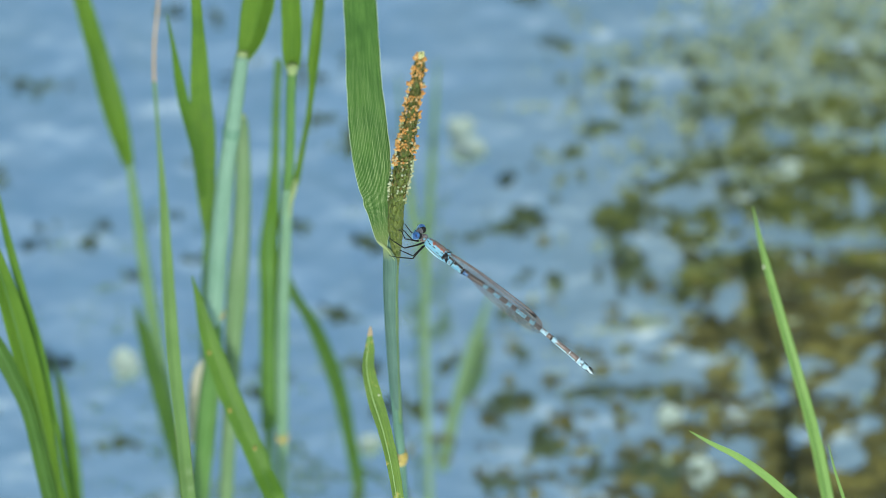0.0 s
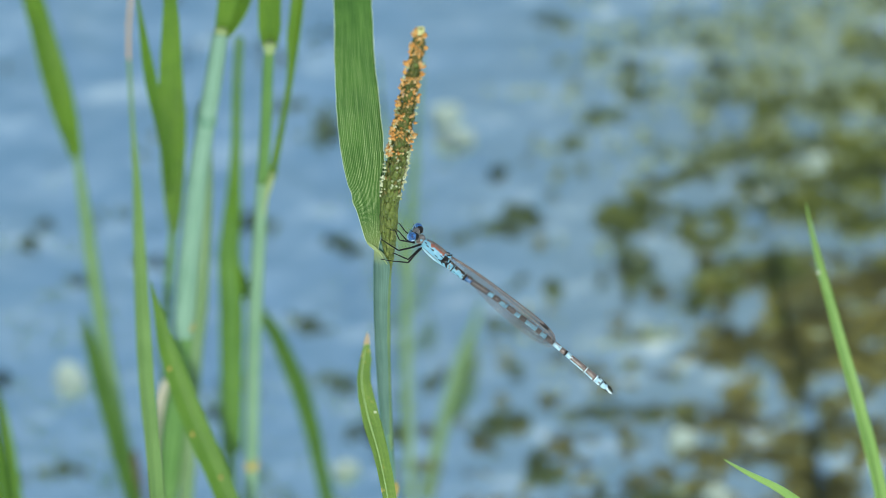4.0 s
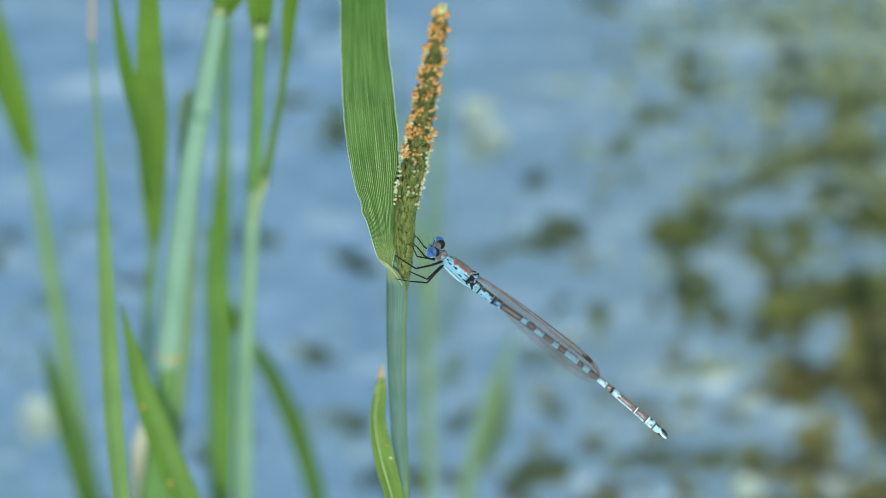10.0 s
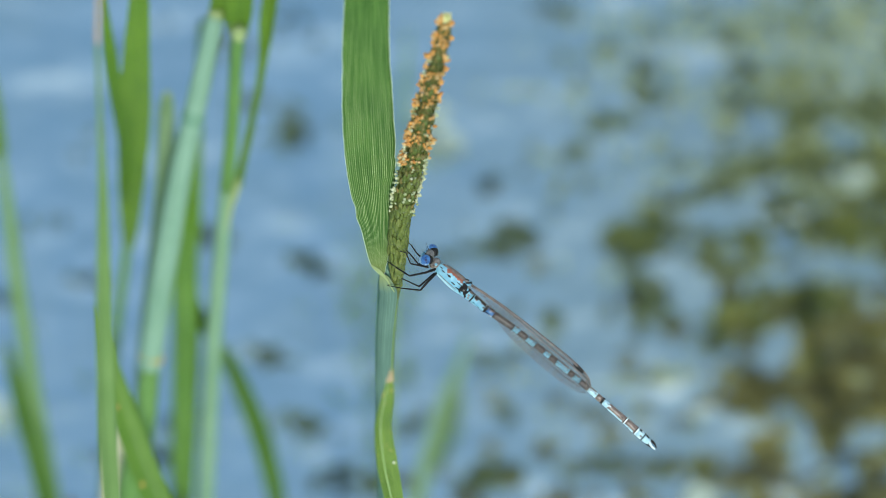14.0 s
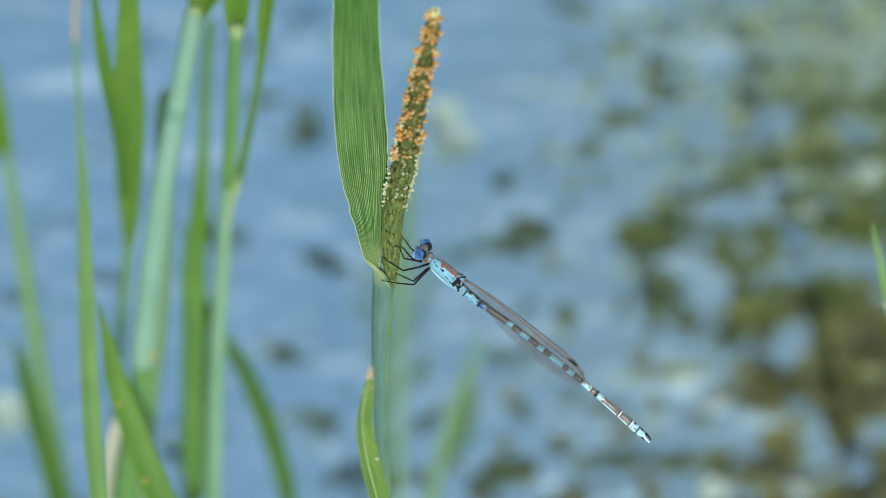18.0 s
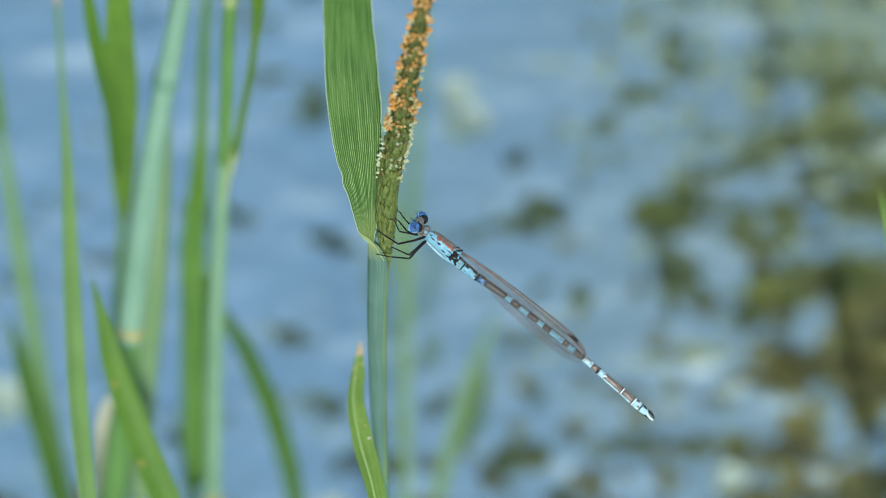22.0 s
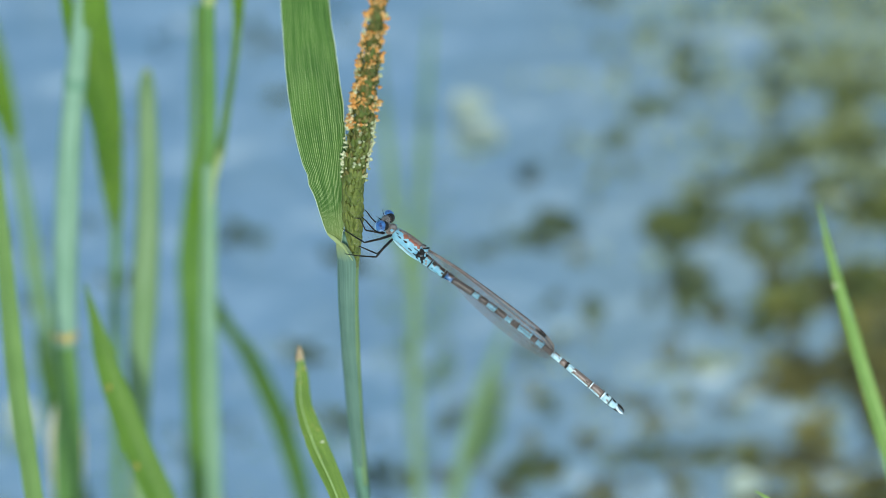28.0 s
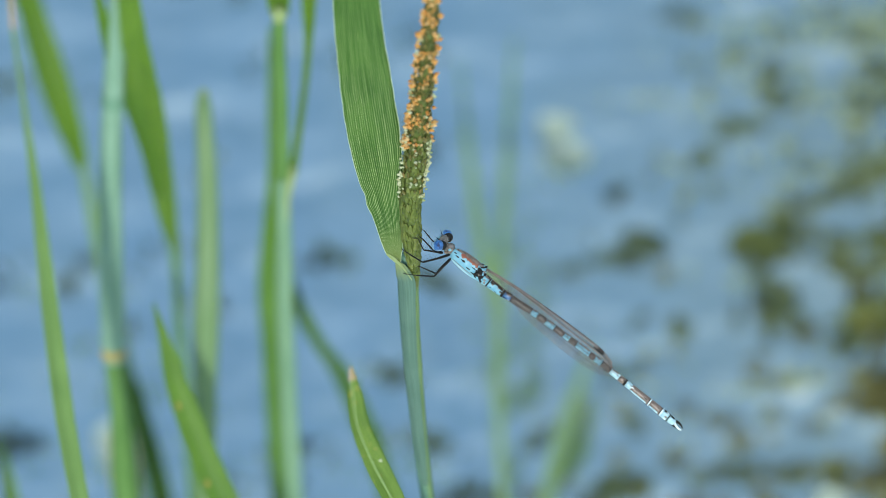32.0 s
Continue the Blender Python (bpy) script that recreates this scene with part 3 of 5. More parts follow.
weed(-13.4, -22.5, 2.0, 2.2, 0, weed_dark, 0.3)
weed(-20.2, -3.8, 3.1, 1.5, 0, weed_dark, 0.25)
weed(-35.6, 1.0, 3.1, 1.5, 0, weed_dark, 0.2)
weed(-50.0, -27.6, 3.1, 1.7, 20, weed_dark, 0.2)
weed(-9.6, -32.7, 3.9, 1.5, 0, weed_dark, 0.15)
weed(-5.9, 21.7, 4.7, 2.2, 0, weed_dark, 0.25)
weed(-10.7, 12.4, 3.1, 1.2, 0, weed_dark, 0.2)
weed(-46.4, 6.6, 3.9, 1.3, 0, weed_dark, 0.2)
weed(-21.4, 21.8, 3.1, 1.7, 0, weed_dark, 0.2)
weed(0.3, 29.4, 3.9, 1.5, 0, weed_dark, 0.3)
weed(-51.7, 14.4, 2.3, 1.2, 0, weed_dark, 0.2)
weed(-29.0, -32.5, 3.1, 1.5, 0, weed_dark, 0.2)
weed(-65.1, -29.1, 4.0, 1.7, 0, weed_dark, 0.3)
weed(-62.3, -1.8, 3.4, 2.2, 0, weed_dark, 0.3)
weed(-65.3, 20.3, 4.0, 1.7, 0, weed_dark, 0.25)
weed(-51.3, 34.6, 5.1, 1.7, 0, weed_dark, 0.25)
weed(-29.1, 26.7, 4.0, 1.5, 0, weed_dark, 0.2)
weed(-18.6, -31.7, 4.0, 1.5, 0, weed_dark, 0.2)
weed(-37.7, -42.0, 4.0, 1.5, 0, weed_dark, 0.2)
weed(-79.4, -14.1, 6.1, 2.6, 0, weed_dark, 0.3)
weed(-77.4, 26.3, 6.1, 2.6, 0, weed_dark, 0.3)
weed(-41.4, 51.8, 12.1, 2.6, 0, weed_dark, 0.3)
weed(-1.1, 52.1, 12.1, 2.6, 0, weed_dark, 0.3)
weed(-40.7, -50.1, 12.1, 2.6, 0, weed_dark, 0.25)
weed(-0.3, -49.7, 12.1, 2.6, 0, weed_dark, 0.2)
pale(10.9, -20.7, 2.2, 2.2)
pale(12.5, -16.6, 2.8, 2.4)
pale(-48.9, 21.2, 2.5, 2.6)
pale(53.3, 41.0, 2.9, 2.7)
pale(47.6, 31.4, 2.3, 2.1)
pale(69.7, -12.4, 2.1, 2.0)
pale(-5.3, 35.5, 2.2, 1.5)
weed(43.3, 14.0, 2.4, 2.1, 0, weed_pale, 0.62)
weed(80, 16, 30, 13, 0, weed_brown, 0.36)
weed(82, 40, 40, 14, 0, weed_brown, 0.46)
weed(76, -8, 24, 9, 0, weed_olive, 0.42)
weed(74, 36, 18, 9, 0, weed_brown, 0.55)
weed(72, -30, 26, 13, 0, weed_pale, 0.62)
weed(88, -40, 22, 12, 0, weed_pale, 0.6)
weed(62, -14, 12, 8, 0, weed_pale, 0.45)
# sparse pale leaflets standing in for bright sky dapples among the brown weed
weed(68, 12, 24, 26, 0, weed_pale, 0.2)
weed(80, -33, 20, 2.0, -4, weed_olive, 0.34)
weed(66, -26, 10, 1.6, -12, weed_olive, 0.35)
weed(84, -24, 14, 2.2, 2, weed_olive, 0.38)
weed(35.2, -19.6, 7.4, 1.4, 27, weed_dark, 0.45)
weed(41.3, -26.4, 1.6, 3.8, 0, weed_dark, 0.42)
weed(39.9, -23.2, 2.4, 1.3, 20, weed_dark, 0.40)
weed(30.1, -16.4, 2.3, 1.7, 20, weed_dark, 0.42)
weed(38.3, -3.6, 3.9, 2.7, 0, weed_olive, 0.5)
weed(38.3, -3.6, 3.9, 2.7, 0, weed_dark, 0.62)
weed(34.4, -4.7, 2.0, 1.5, 0, weed_dark, 0.40)
weed(43.0, -7.3, 2.3, 2.5, 30, weed_dark, 0.60)
weed(48.9, -11.5, 6.6, 1.1, 24, weed_olive, 0.60)
weed(46.1, -9.5, 3.1, 1.2, 30, weed_dark, 0.45)
weed(54.7, -13.9, 3.9, 1.2, 8, weed_olive, 0.60)
weed(61.8, -14.6, 7.0, 1.9, 4, weed_olive, 0.66)
weed(62.6, -19.5, 1.9, 4.7, 0, weed_olive, 0.58)
weed(59.9, -26.4, 5.1, 1.1, -14, weed_olive, 0.42)
weed(52.8, -20.6, 1.7, 3.8, 0, weed_dark, 0.30)
weed(54.0, -15.8, 2.5, 1.9, 0, weed_dark, 0.45)
weed(49.3, -14.6, 3.1, 1.2, 10, weed_dark, 0.28)
weed(67.4, -25.4, 3.9, 1.2, 0, weed_olive, 0.35)
weed(49.2, -2.5, 4.3, 1.2, -20, weed_olive, 0.60)
weed(55.9, -4.7, 2.0, 3.0, 0, weed_olive, 0.70)
weed(59.0, -8.6, 4.3, 1.0, 12, weed_olive, 0.58)
weed(64.9, -6.1, 4.3, 1.9, 8, weed_olive, 0.66)
weed(52.7, -0.7, 3.9, 1.1, 15, weed_olive, 0.50)
weed(40.2, 4.2, 2.3, 3.5, 0, weed_dark, 0.65)
weed(43.9, 6.3, 3.3, 1.2, -18, weed_dark, 0.52)
weed(48.5, 7.4, 2.5, 1.2, -8, weed_dark, 0.48)
weed(54.2, 5.6, 3.3, 2.8, 0, weed_olive, 0.75)
weed(50.7, 8.8, 2.3, 1.5, 0, weed_olive, 0.50)
weed(64.0, 4.6, 4.8, 3.0, 0, weed_olive, 0.66)
weed(67.2, 10.2, 3.1, 4.6, 0, weed_brown, 0.75)
weed(62.4, 11.4, 1.1, 1.7, 0, weed_olive, 0.45)
weed(60.8, 15.0, 8.2, 2.2, 2, weed_brown, 0.85)
weed(55.7, 17.7, 4.3, 1.5, 6, weed_brown, 0.72)
weed(67.0, 16.0, 4.7, 3.7, 0, weed_brown, 0.80)
weed(50.3, 16.9, 2.3, 1.0, 0, weed_brown, 0.40)
weed(57.0, 24.4, 3.2, 2.0, 4, weed_brown, 0.50)
weed(60.7, 21.1, 3.1, 1.5, 0, weed_brown, 0.50)
weed(66.5, 21.4, 3.1, 3.7, 0, weed_brown, 0.65)
weed(57.6, 28.2, 4.6, 2.2, 0, weed_brown, 0.62)
weed(54.5, 26.5, 1.7, 1.8, 0, weed_brown, 0.50)
weed(42.1, 26.8, 5.8, 0.9, -3, weed_dark, 0.65)
weed(46.7, 27.2, 2.3, 1.2, 0, weed_brown, 0.50)
weed(33.6, 26.7, 4.3, 0.7, 0, weed_dark, 0.36)
weed(28.9, -0.7, 2.0, 1.0, 0, weed_brown, 0.36)
weed(27.2, 8.4, 2.0, 1.7, 0, weed_dark, 0.42)
weed(29.1, -35.7, 2.0, 1.4, 0, weed_dark, 0.36)
weed(31.3, 18.2, 3.1, 0.8, 0, weed_pale, 0.30)
weed(38.2, 20.1, 3.1, 1.2, 0, weed_dark, 0.30)
weed(42.2, -12.6, 7.4, 1.2, 4, weed_pale, 0.36)
weed(38.3, -16.5, 4.7, 0.8, 10, weed_pale, 0.25)
weed(50.9, -21.3, 4.7, 2.1, 0, weed_pale, 0.25)
weed(55.7, -34.4, 6.3, 3.9, 0, weed_pale, 0.50)
weed(47.0, -32.7, 5.5, 2.6, 20, weed_pale, 0.35)
weed(58.0, -28.5, 4.7, 1.9, -10, weed_pale, 0.50)
weed(65.1, -33.7, 4.7, 3.4, 0, weed_pale, 0.42)
weed(33.6, 15.9, 4.7, 1.5, 0, weed_pale, 0.28)
weed(32.9, -28.7, 3.1, 2.1, 0, weed_dark, 0.20)
weed(35.2, 5.8, 1.9, 1.7, 0, weed_dark, 0.35)
weed(35.9, 0.4, 3.9, 1.2, 0, weed_pale, 0.26)
gap(52.8, -8.0, 6.1, 2.8, 14)
gap(60.2, -4.9, 2.5, 2.0, 0)
gap(66.2, -1.6, 4.7, 1.7, 5)
gap(65.8, -20.3, 2.0, 2.2, 0)
gap(57.9, -19.8, 1.9, 3.2, 0)
gap(58.3, -11.6, 4.3, 0.9, 4)
gap(47.6, 3.8, 3.7, 2.9, -20)
gap(57.7, 10.4, 3.4, 3.5, 0)
gap(42.9, 10.6, 3.5, 2.2, 0)
gap(47.2, 12.3, 3.9, 2.0, 0)
gap(60.8, 7.9, 1.4, 1.2, 0)
gap(51.4, 21.9, 3.6, 3.2, 0)
gap(63.0, 23.7, 2.5, 3.0, 0)
gap(65.3, 28.9, 2.3, 1.5, 0)
gap(42.6, 0.3, 3.1, 1.3, 0)
gap(32.4, 1.2, 4.7, 2.9, 0)
gap(32.1, -6.6, 2.7, 4.6, 0)
gap(38.3, -13.7, 7.0, 1.2, -2)
gap(46.9, -19.3, 3.5, 3.0, 0)
gap(44.8, 16.6, 4.7, 1.8, 0)
gap(82.7, -7.7, 2.6, 4.9, 0)
gap(82.1, 24.5, 3.2, 4.1, 0)
gap(73.6, 21.4, 4.5, 2.4, 0)
gap(59.3, 37.3, 6.0, 3.6, 20)
gap(72.4, 34.4, 4.0, 2.1, 25)
gap(78.4, 37.9, 4.2, 4.7, 20)
gap(84.0, 33.0, 3.0, 2.1, 0)
gap(83.3, 14.0, 3.4, 1.7, 10)
gap(82.9, -19.4, 7.1, 0.9, 0)
gap(77.0, 0.3, 8.1, 1.7, 0)
gap(78.8, 16.0, 5.0, 1.1, 0)
gap(84.2, 19.5, 2.0, 1.5, 0)
gap(24.5, 1.9, 6.1, 2.2, 0)
grow(weed_dark, "dark green", 0.62, 0.72, 3, streak=0.48)
grow(weed_olive, "olive green", 0.62, 0.95, 4)
grow(weed_brown, "brownish", 0.62, 0.95, 5)
# pale weed, along with the leaflets that paint the bright water dapples
grow(weed_pale, "pale green", 0.8, 0.5, 6, open_water=0.25)

# ---- grasses ----
def base_of(pts):
    p = at(*rooted(pts)[-1][:3])
    return Vector((p.x, p.y, 0))


def grass(name, root, label, category, group="pond grasses"):
    return thing(name, base_of(root), label, category, group)


# the flowering stem that carries the insect
STEM = [(0.75, -0.6, 2.9, 1.5), (0.9, 0.9, 3.8, 2.25), (0.78, 5.69, 7.0, 2.39), (0.86, 12.73, 12.2, 2.24), (1.13, 21.11, 18.6, 1.98), (1.59, 29.71, 25.7, 1.73), (1.96, 36.41, 31.2, 1.67), (2.23, 43.16, 36.7, 1.67)]
foxtail = grass("foxtail_grass", STEM, "flowering foxtail grass stem with bluish sheath, broad leaf and orange-tipped spike", "grass")
part("stem", tube(rooted(STEM), ridge=0.02), BLUISH, foxtail)
SHEATH = [(2.5, 0.6, 1.2, 0.08), (2.42, 1.8, 2.0, 0.26), (2.1, 3.5, 3.4, 0.5), (1.9, 5.7, 5.5, 0.72), (1.72, 8.0, 7.2, 0.95), (1.66, 12.7, 11.0, 1.02), (1.7, 21.1, 17.4, 0.92), (2.09, 29.71, 24.8, 0.6)]
part("sheath_edge", blade(SHEATH, facing=(0.5, 0, -1), fold=-0.5, thick=0.12, per=8), SHEATH_GREY, foxtail, "paler overlapping edge of the leaf sheath")
FLAP = [(-0.12, 0.2, -1.0, 0.2), (0.12, 0.65, -0.6, 0.8), (0.38, 1.15, -0.15, 1.4), (0.66, 2.0, 0.6, 1.95), (0.85, 2.8, 1.5, 2.3), (0.82, 4.2, 3.0, 2.2), (0.68, 8.0, 6.7, 1.95), (0.66, 12.7, 10.6, 1.8), (0.94, 20.0, 16.2, 1.55), (1.4, 27.4, 22.6, 0.8)]
part("sheath", blade(FLAP, facing=(-0.25, 0.2, -1), fold=-0.4, thick=0.14, per=8), SHEATH_PALE, foxtail, "pale grey-green sheath wrapped round the foot of the spike")
LEAF = [(-3.44, -47.9, -37.2, 4.99), (-3.25, -40.63, -31.2, 5.28), (-2.96, -32.39, -24.0, 5.46), (-2.86, -27.07, -19.8, 5.7), (-2.47, -21.06, -15.0, 6.14), (-1.95, -14.98, -10.2, 6.25), (-1.35, -9.43, -6.0, 5.3), (-0.88, -5.71, -3.6, 3.85), (-0.47, -1.9, -1.4, 2.5), (-0.30, -0.75, -0.75, 1.85), (-0.02, 0.1, -0.3, 0.95), (0.15, 0.6, 0.1, 0.4)]
leaf_edges = []
broad = part("leaf", blade(LEAF, facing=(0.12, 0.5, -1), fold=0.22, thick=0.22, per=14, wavy=0.012, nick=(52.0, 0.09), edges=leaf_edges), BROAD, foxtail, "broad green ribbed leaf blade")
for k in (0, 1):
    bm = bmesh.new()
    run = [pair[k] for pair in leaf_edges]
    across = along(1, 0, 0)
    loft(bm, [[p + (across * math.cos(a) + along(0, 0, -1) * math.sin(a)) * 0.00004 for a in (0, 1.57, 3.14, 4.71)] for p in run])
    part("margin", bm, MARGIN, broad, "thin pale leaf margin")
part("collar", blade([(-1.25, -0.62, -1.1, 0.22), (-0.8, -0.25, -1.15, 0.42), (-0.2, 0.2, -1.2, 0.48), (0.5, 0.9, -0.6, 0.26), (1.05, 1.7, 0.1, 0.18), (1.65, 2.6, 1.0, 0.1)], facing=(0, 0.5, -1), fold=-0.25, thick=0.12), PALE, foxtail, "pale yellowish leaf collar")
part("node", tube([(1.89, 34.47, 29.7, 1.87), (1.95, 35.44, 30.4, 2.46), (1.98, 36.41, 31.2, 1.87)]), RING, foxtail, "brownish stem node")

SPIKE_CORE = plain("spike_olive", (0.11, 0.14, 0.03), (0.05, 0.075, 0.012), scale=1500, rough=0.6)
SPIKE = [(1.95, 3.6, 3.4, 0.3), (1.95, 1.2, 1.1, 1.3), (1.87, -1.2, -1.0, 2.1), (1.9, -4.2, -3.7, 2.5), (2.2, -7.5, -6.6, 2.65), (3.0, -11.5, -10.3, 2.75), (3.8, -15.6, -14.1, 2.5), (4.7, -20.5, -18.7, 2.15), (5.6, -25.3, -23.1, 1.8), (6.3, -28.8, -26.6, 1.3), (6.65, -30.8, -28.6, 0.5)]
spike = part("spike", tube([(x, y, z, w * 0.72) for x, y, z, w in SPIKE], ridge=0.05), SPIKE_CORE, foxtail, "dense cylindrical flower spike")
LEMMA = varied("spikelet_green", [(0.045, 0.062, 0.009), (0.095, 0.115, 0.022), (0.065, 0.085, 0.013), (0.13, 0.145, 0.036), (0.055, 0.075, 0.01)])
ORANGE = varied("anther_orange", [(0.36, 0.155, 0.035), (0.50, 0.245, 0.06), (0.31, 0.18, 0.055), (0.52, 0.35, 0.16)])
CREAM = varied("anther_cream", [(0.29, 0.32, 0.17), (0.41, 0.42, 0.27), (0.21, 0.25, 0.11), (0.36, 0.34, 0.19)])


def seed_mesh(name, long, wide, deep, mat, sides=6, awn=0.0):
    bm = bmesh.new()
    prof = [(0, 0.25), (0.2, 0.85), (0.5, 1.0), (0.78, 0.6), (1.0, 0.08)]
    rings = [[Vector((wide * r * math.cos(a), deep * r * math.sin(a), long * h)) / 1000 for a in [2 * math.pi * k / sides for k in range(sides)]] for h, r in prof]
    if awn:
        rings.append([Vector((0.02 * math.cos(a), 0.02 * math.sin(a), long + awn)) / 1000 for a in [2 * math.pi * k / sides for k in range(sides)]])
    loft(bm, rings)
    for f in bm.faces:
        f.smooth = True
    me = bpy.data.meshes.new(name)
    bm.to_mesh(me)
    bm.free()
    me.materials.append(mat)
    return me


def piece(name, mesh, parent, top, m):
    ob = new(name, mesh)
    ob.parent = parent
    ob.matrix_basis = top.matrix_basis.inverted() @ m
    return ob


lemma = seed_mesh("spikelet", 1.0, 0.24, 0.17, LEMMA)
RIPE = varied("spikelet_ripe", [(0.035, 0.048, 0.008), (0.09, 0.075, 0.018), (0.055, 0.066, 0.012), (0.13, 0.10, 0.028), (0.035, 0.05, 0.008)])
lemma_ripe = seed_mesh("spikelet", 0.95, 0.23, 0.17, RIPE)
TIP = varied("spikelet_pale", [(0.40, 0.38, 0.14), (0.52, 0.48, 0.24), (0.30, 0.32, 0.10)])
lemma_tip = seed_mesh("spikelet", 1.1, 0.24, 0.2, TIP)
anther_o = seed_mesh("anther", 0.55, 0.2, 0.18, ORANGE, sides=6)
anther_c = seed_mesh("anther", 0.45, 0.17, 0.15, CREAM, sides=6)
rnd = random.Random(5)
axis = spline(SPIKE, 20)
spots = [at(*p[:3]) for p in axis]


def spike_pose(k, ang, out, lift, size=1.0):
    """A pose on the spike: k along from the base, ang round it, out metres off its axis, leaning up by lift degrees."""
    i = min(int(k * (len(axis) - 1)), len(axis) - 2)
    t = (spots[i + 1] - spots[i]).normalized()
    n = along(0, 0, -1)
    n = (n - t * n.dot(t)).normalized()
    s = t.cross(n)
    radial = n * math.cos(ang) + s * math.sin(ang)
    z = (t * math.sin(radians(lift)) + radial * math.cos(radians(lift))).normalized()
    x = t.cross(radial).normalized()
    y = z.cross(x)
    rot = Matrix((x, y, z)).transposed().to_4x4()
    return Matrix.Translation(spots[i] + radial * out) @ rot @ Matrix.Diagonal((size, size, size, 1))


SIDE_GREEN = scatter_material("spikelet_mass_green", [(0.045, 0.062, 0.009), (0.07, 0.088, 0.014), (0.11, 0.125, 0.03)])
SIDE_RIPE = scatter_material("spikelet_mass_ripe", [(0.035, 0.048, 0.008), (0.07, 0.068, 0.014), (0.14, 0.105, 0.03)])
aside = {SIDE_GREEN: bmesh.new(), SIDE_RIPE: bmesh.new()}
for row in range(84):
    k = 0.02 + 0.95 * row / 83
    rad = axis[int(k * (len(axis) - 1))][3] / 2000
    for j in range(13):
        ang = (2 * math.pi * (j + 0.5 * (row % 2)) / 13 + rnd.uniform(-0.25, 0.25) + math.pi) % (2 * math.pi) - math.pi
        ripe = k + rnd.uniform(-0.12, 0.12) > 0.5
        m = spike_pose(k + rnd.uniform(-0.01, 0.01), ang, rad * (rnd.uniform(0.78, 0.92) if ripe else rnd.uniform(0.84, 0.92)), rnd.uniform(84, 94) if k > 0.945 else rnd.uniform(62, 88) if ripe else rnd.uniform(82, 92), (rnd.uniform(0.6, 0.9) if k > 0.945 else rnd.uniform(0.8, 1.25) if ripe else rnd.uniform(1.0, 1.6)) * min(1, 0.45 + 3 * k))
        if k > 0.945 or abs(ang) < 0.78:
            piece("spikelet", lemma_tip if k > 0.945 else lemma_ripe if ripe else lemma, spike, foxtail, m)
        else:
            copy = bpy.data.meshes.new("spikelet_copy")
            copy.from_pydata([m @ v.co for v in lemma.vertices], [], [tuple(f.vertices) for f in lemma.polygons])
            aside[SIDE_RIPE if ripe else SIDE_GREEN].from_mesh(copy)
            bpy.data.meshes.remove(copy)
tagged(part("spikelet_mass", aside[SIDE_GREEN], SIDE_GREEN, spike, "green spikelets round the lower spike"), kind="stuff")
tagged(part("spikelet_mass", aside[SIDE_RIPE], SIDE_RIPE, spike, "ripe olive-brown spikelets round the upper spike"), kind="stuff")
whorls = [0.565, 0.61, 0.63, 0.65, 0.675, 0.71, 0.745, 0.77, 0.81, 0.835, 0.87, 0.90, 0.93, 0.955]


def cluster(mesh, k, ang, count, size):
    """A tuft of anthers that hang out together at one spot of the spike."""
    rad = axis[int(k * (len(axis) - 1))][3] / 2000
    for _ in range(count):
        piece("anther", mesh, spike, foxtail, spike_pose(k + rnd.gauss(0, 0.006), ang + rnd.gauss(0, 0.16), rad + rnd.uniform(-0.00012, 0.00022), rnd.uniform(-15, 75), size * rnd.uniform(0.75, 1.2)))


for n in range(112):
    ang = rnd.gauss(-1.3, 0.4) if n % 8 < 3 else rnd.gauss(1.5, 0.3) if n % 8 == 3 else rnd.uniform(-1.1, 1.1)
    cluster(anther_o, min(0.965, rnd.choice(whorls) + rnd.gauss(0, 0.006)), max(-2.1, min(2.0, ang)), 3, 1.25 if abs(ang) > 0.9 else 0.95)
for n in range(58):
    k = 0.39 + (0.22 if n < 42 else 0.45) * rnd.random()
    cluster(anther_c, k, rnd.choice((rnd.gauss(-1.45, 0.3), rnd.gauss(1.5, 0.3), rnd.uniform(-1.5, 1.5))), 3, 1.1)

# scorched leaf in front of the stem
LOW = [(-1.06, 12.61, -32.9, 0.41), (-1.36, 15.7, -28.9, 1.65), (-1.64, 19.15, -24.4, 2.05), (-0.78, 23.92, -18.3, 2.55), (0.6, 29.22, -11.4, 2.23), (1.76, 35.28, -3.7, 2.02), (2.6, 42.02, 4.9, 1.8)]
low_leaf = grass("grass_shoot", LOW, "upright grass shoot yellowing at its scorched brown tip", "grass")
low_blade = part("blade", blade(rooted(LOW), facing=(0.25, 0.4, -1), fold=0.6, per=10), SCORCHED, low_leaf)
part("midrib", tube([(x - 0.12 * w, y, z - 0.02 * w, max(0.08, w * 0.09)) for x, y, z, w in rooted(LOW)], sides=6), MIDRIB, low_blade, "pale raised midrib")
part("dry_tip", blade([(-1.0, 12.09, -33.9, 0.21), (-1.06, 12.82, -33.0, 0.62), (-1.16, 13.64, -31.9, 0.98)], facing=(0.25, 0.4, -1), fold=0.3, thick=0.2), STRAW, low_leaf, "dry straw-coloured tip")
part("mark", bead(at(-0.02, 23.43, -21.03), (0.00022, 0.00015, 0.00015)), CREAM, low_leaf, "small white speck")

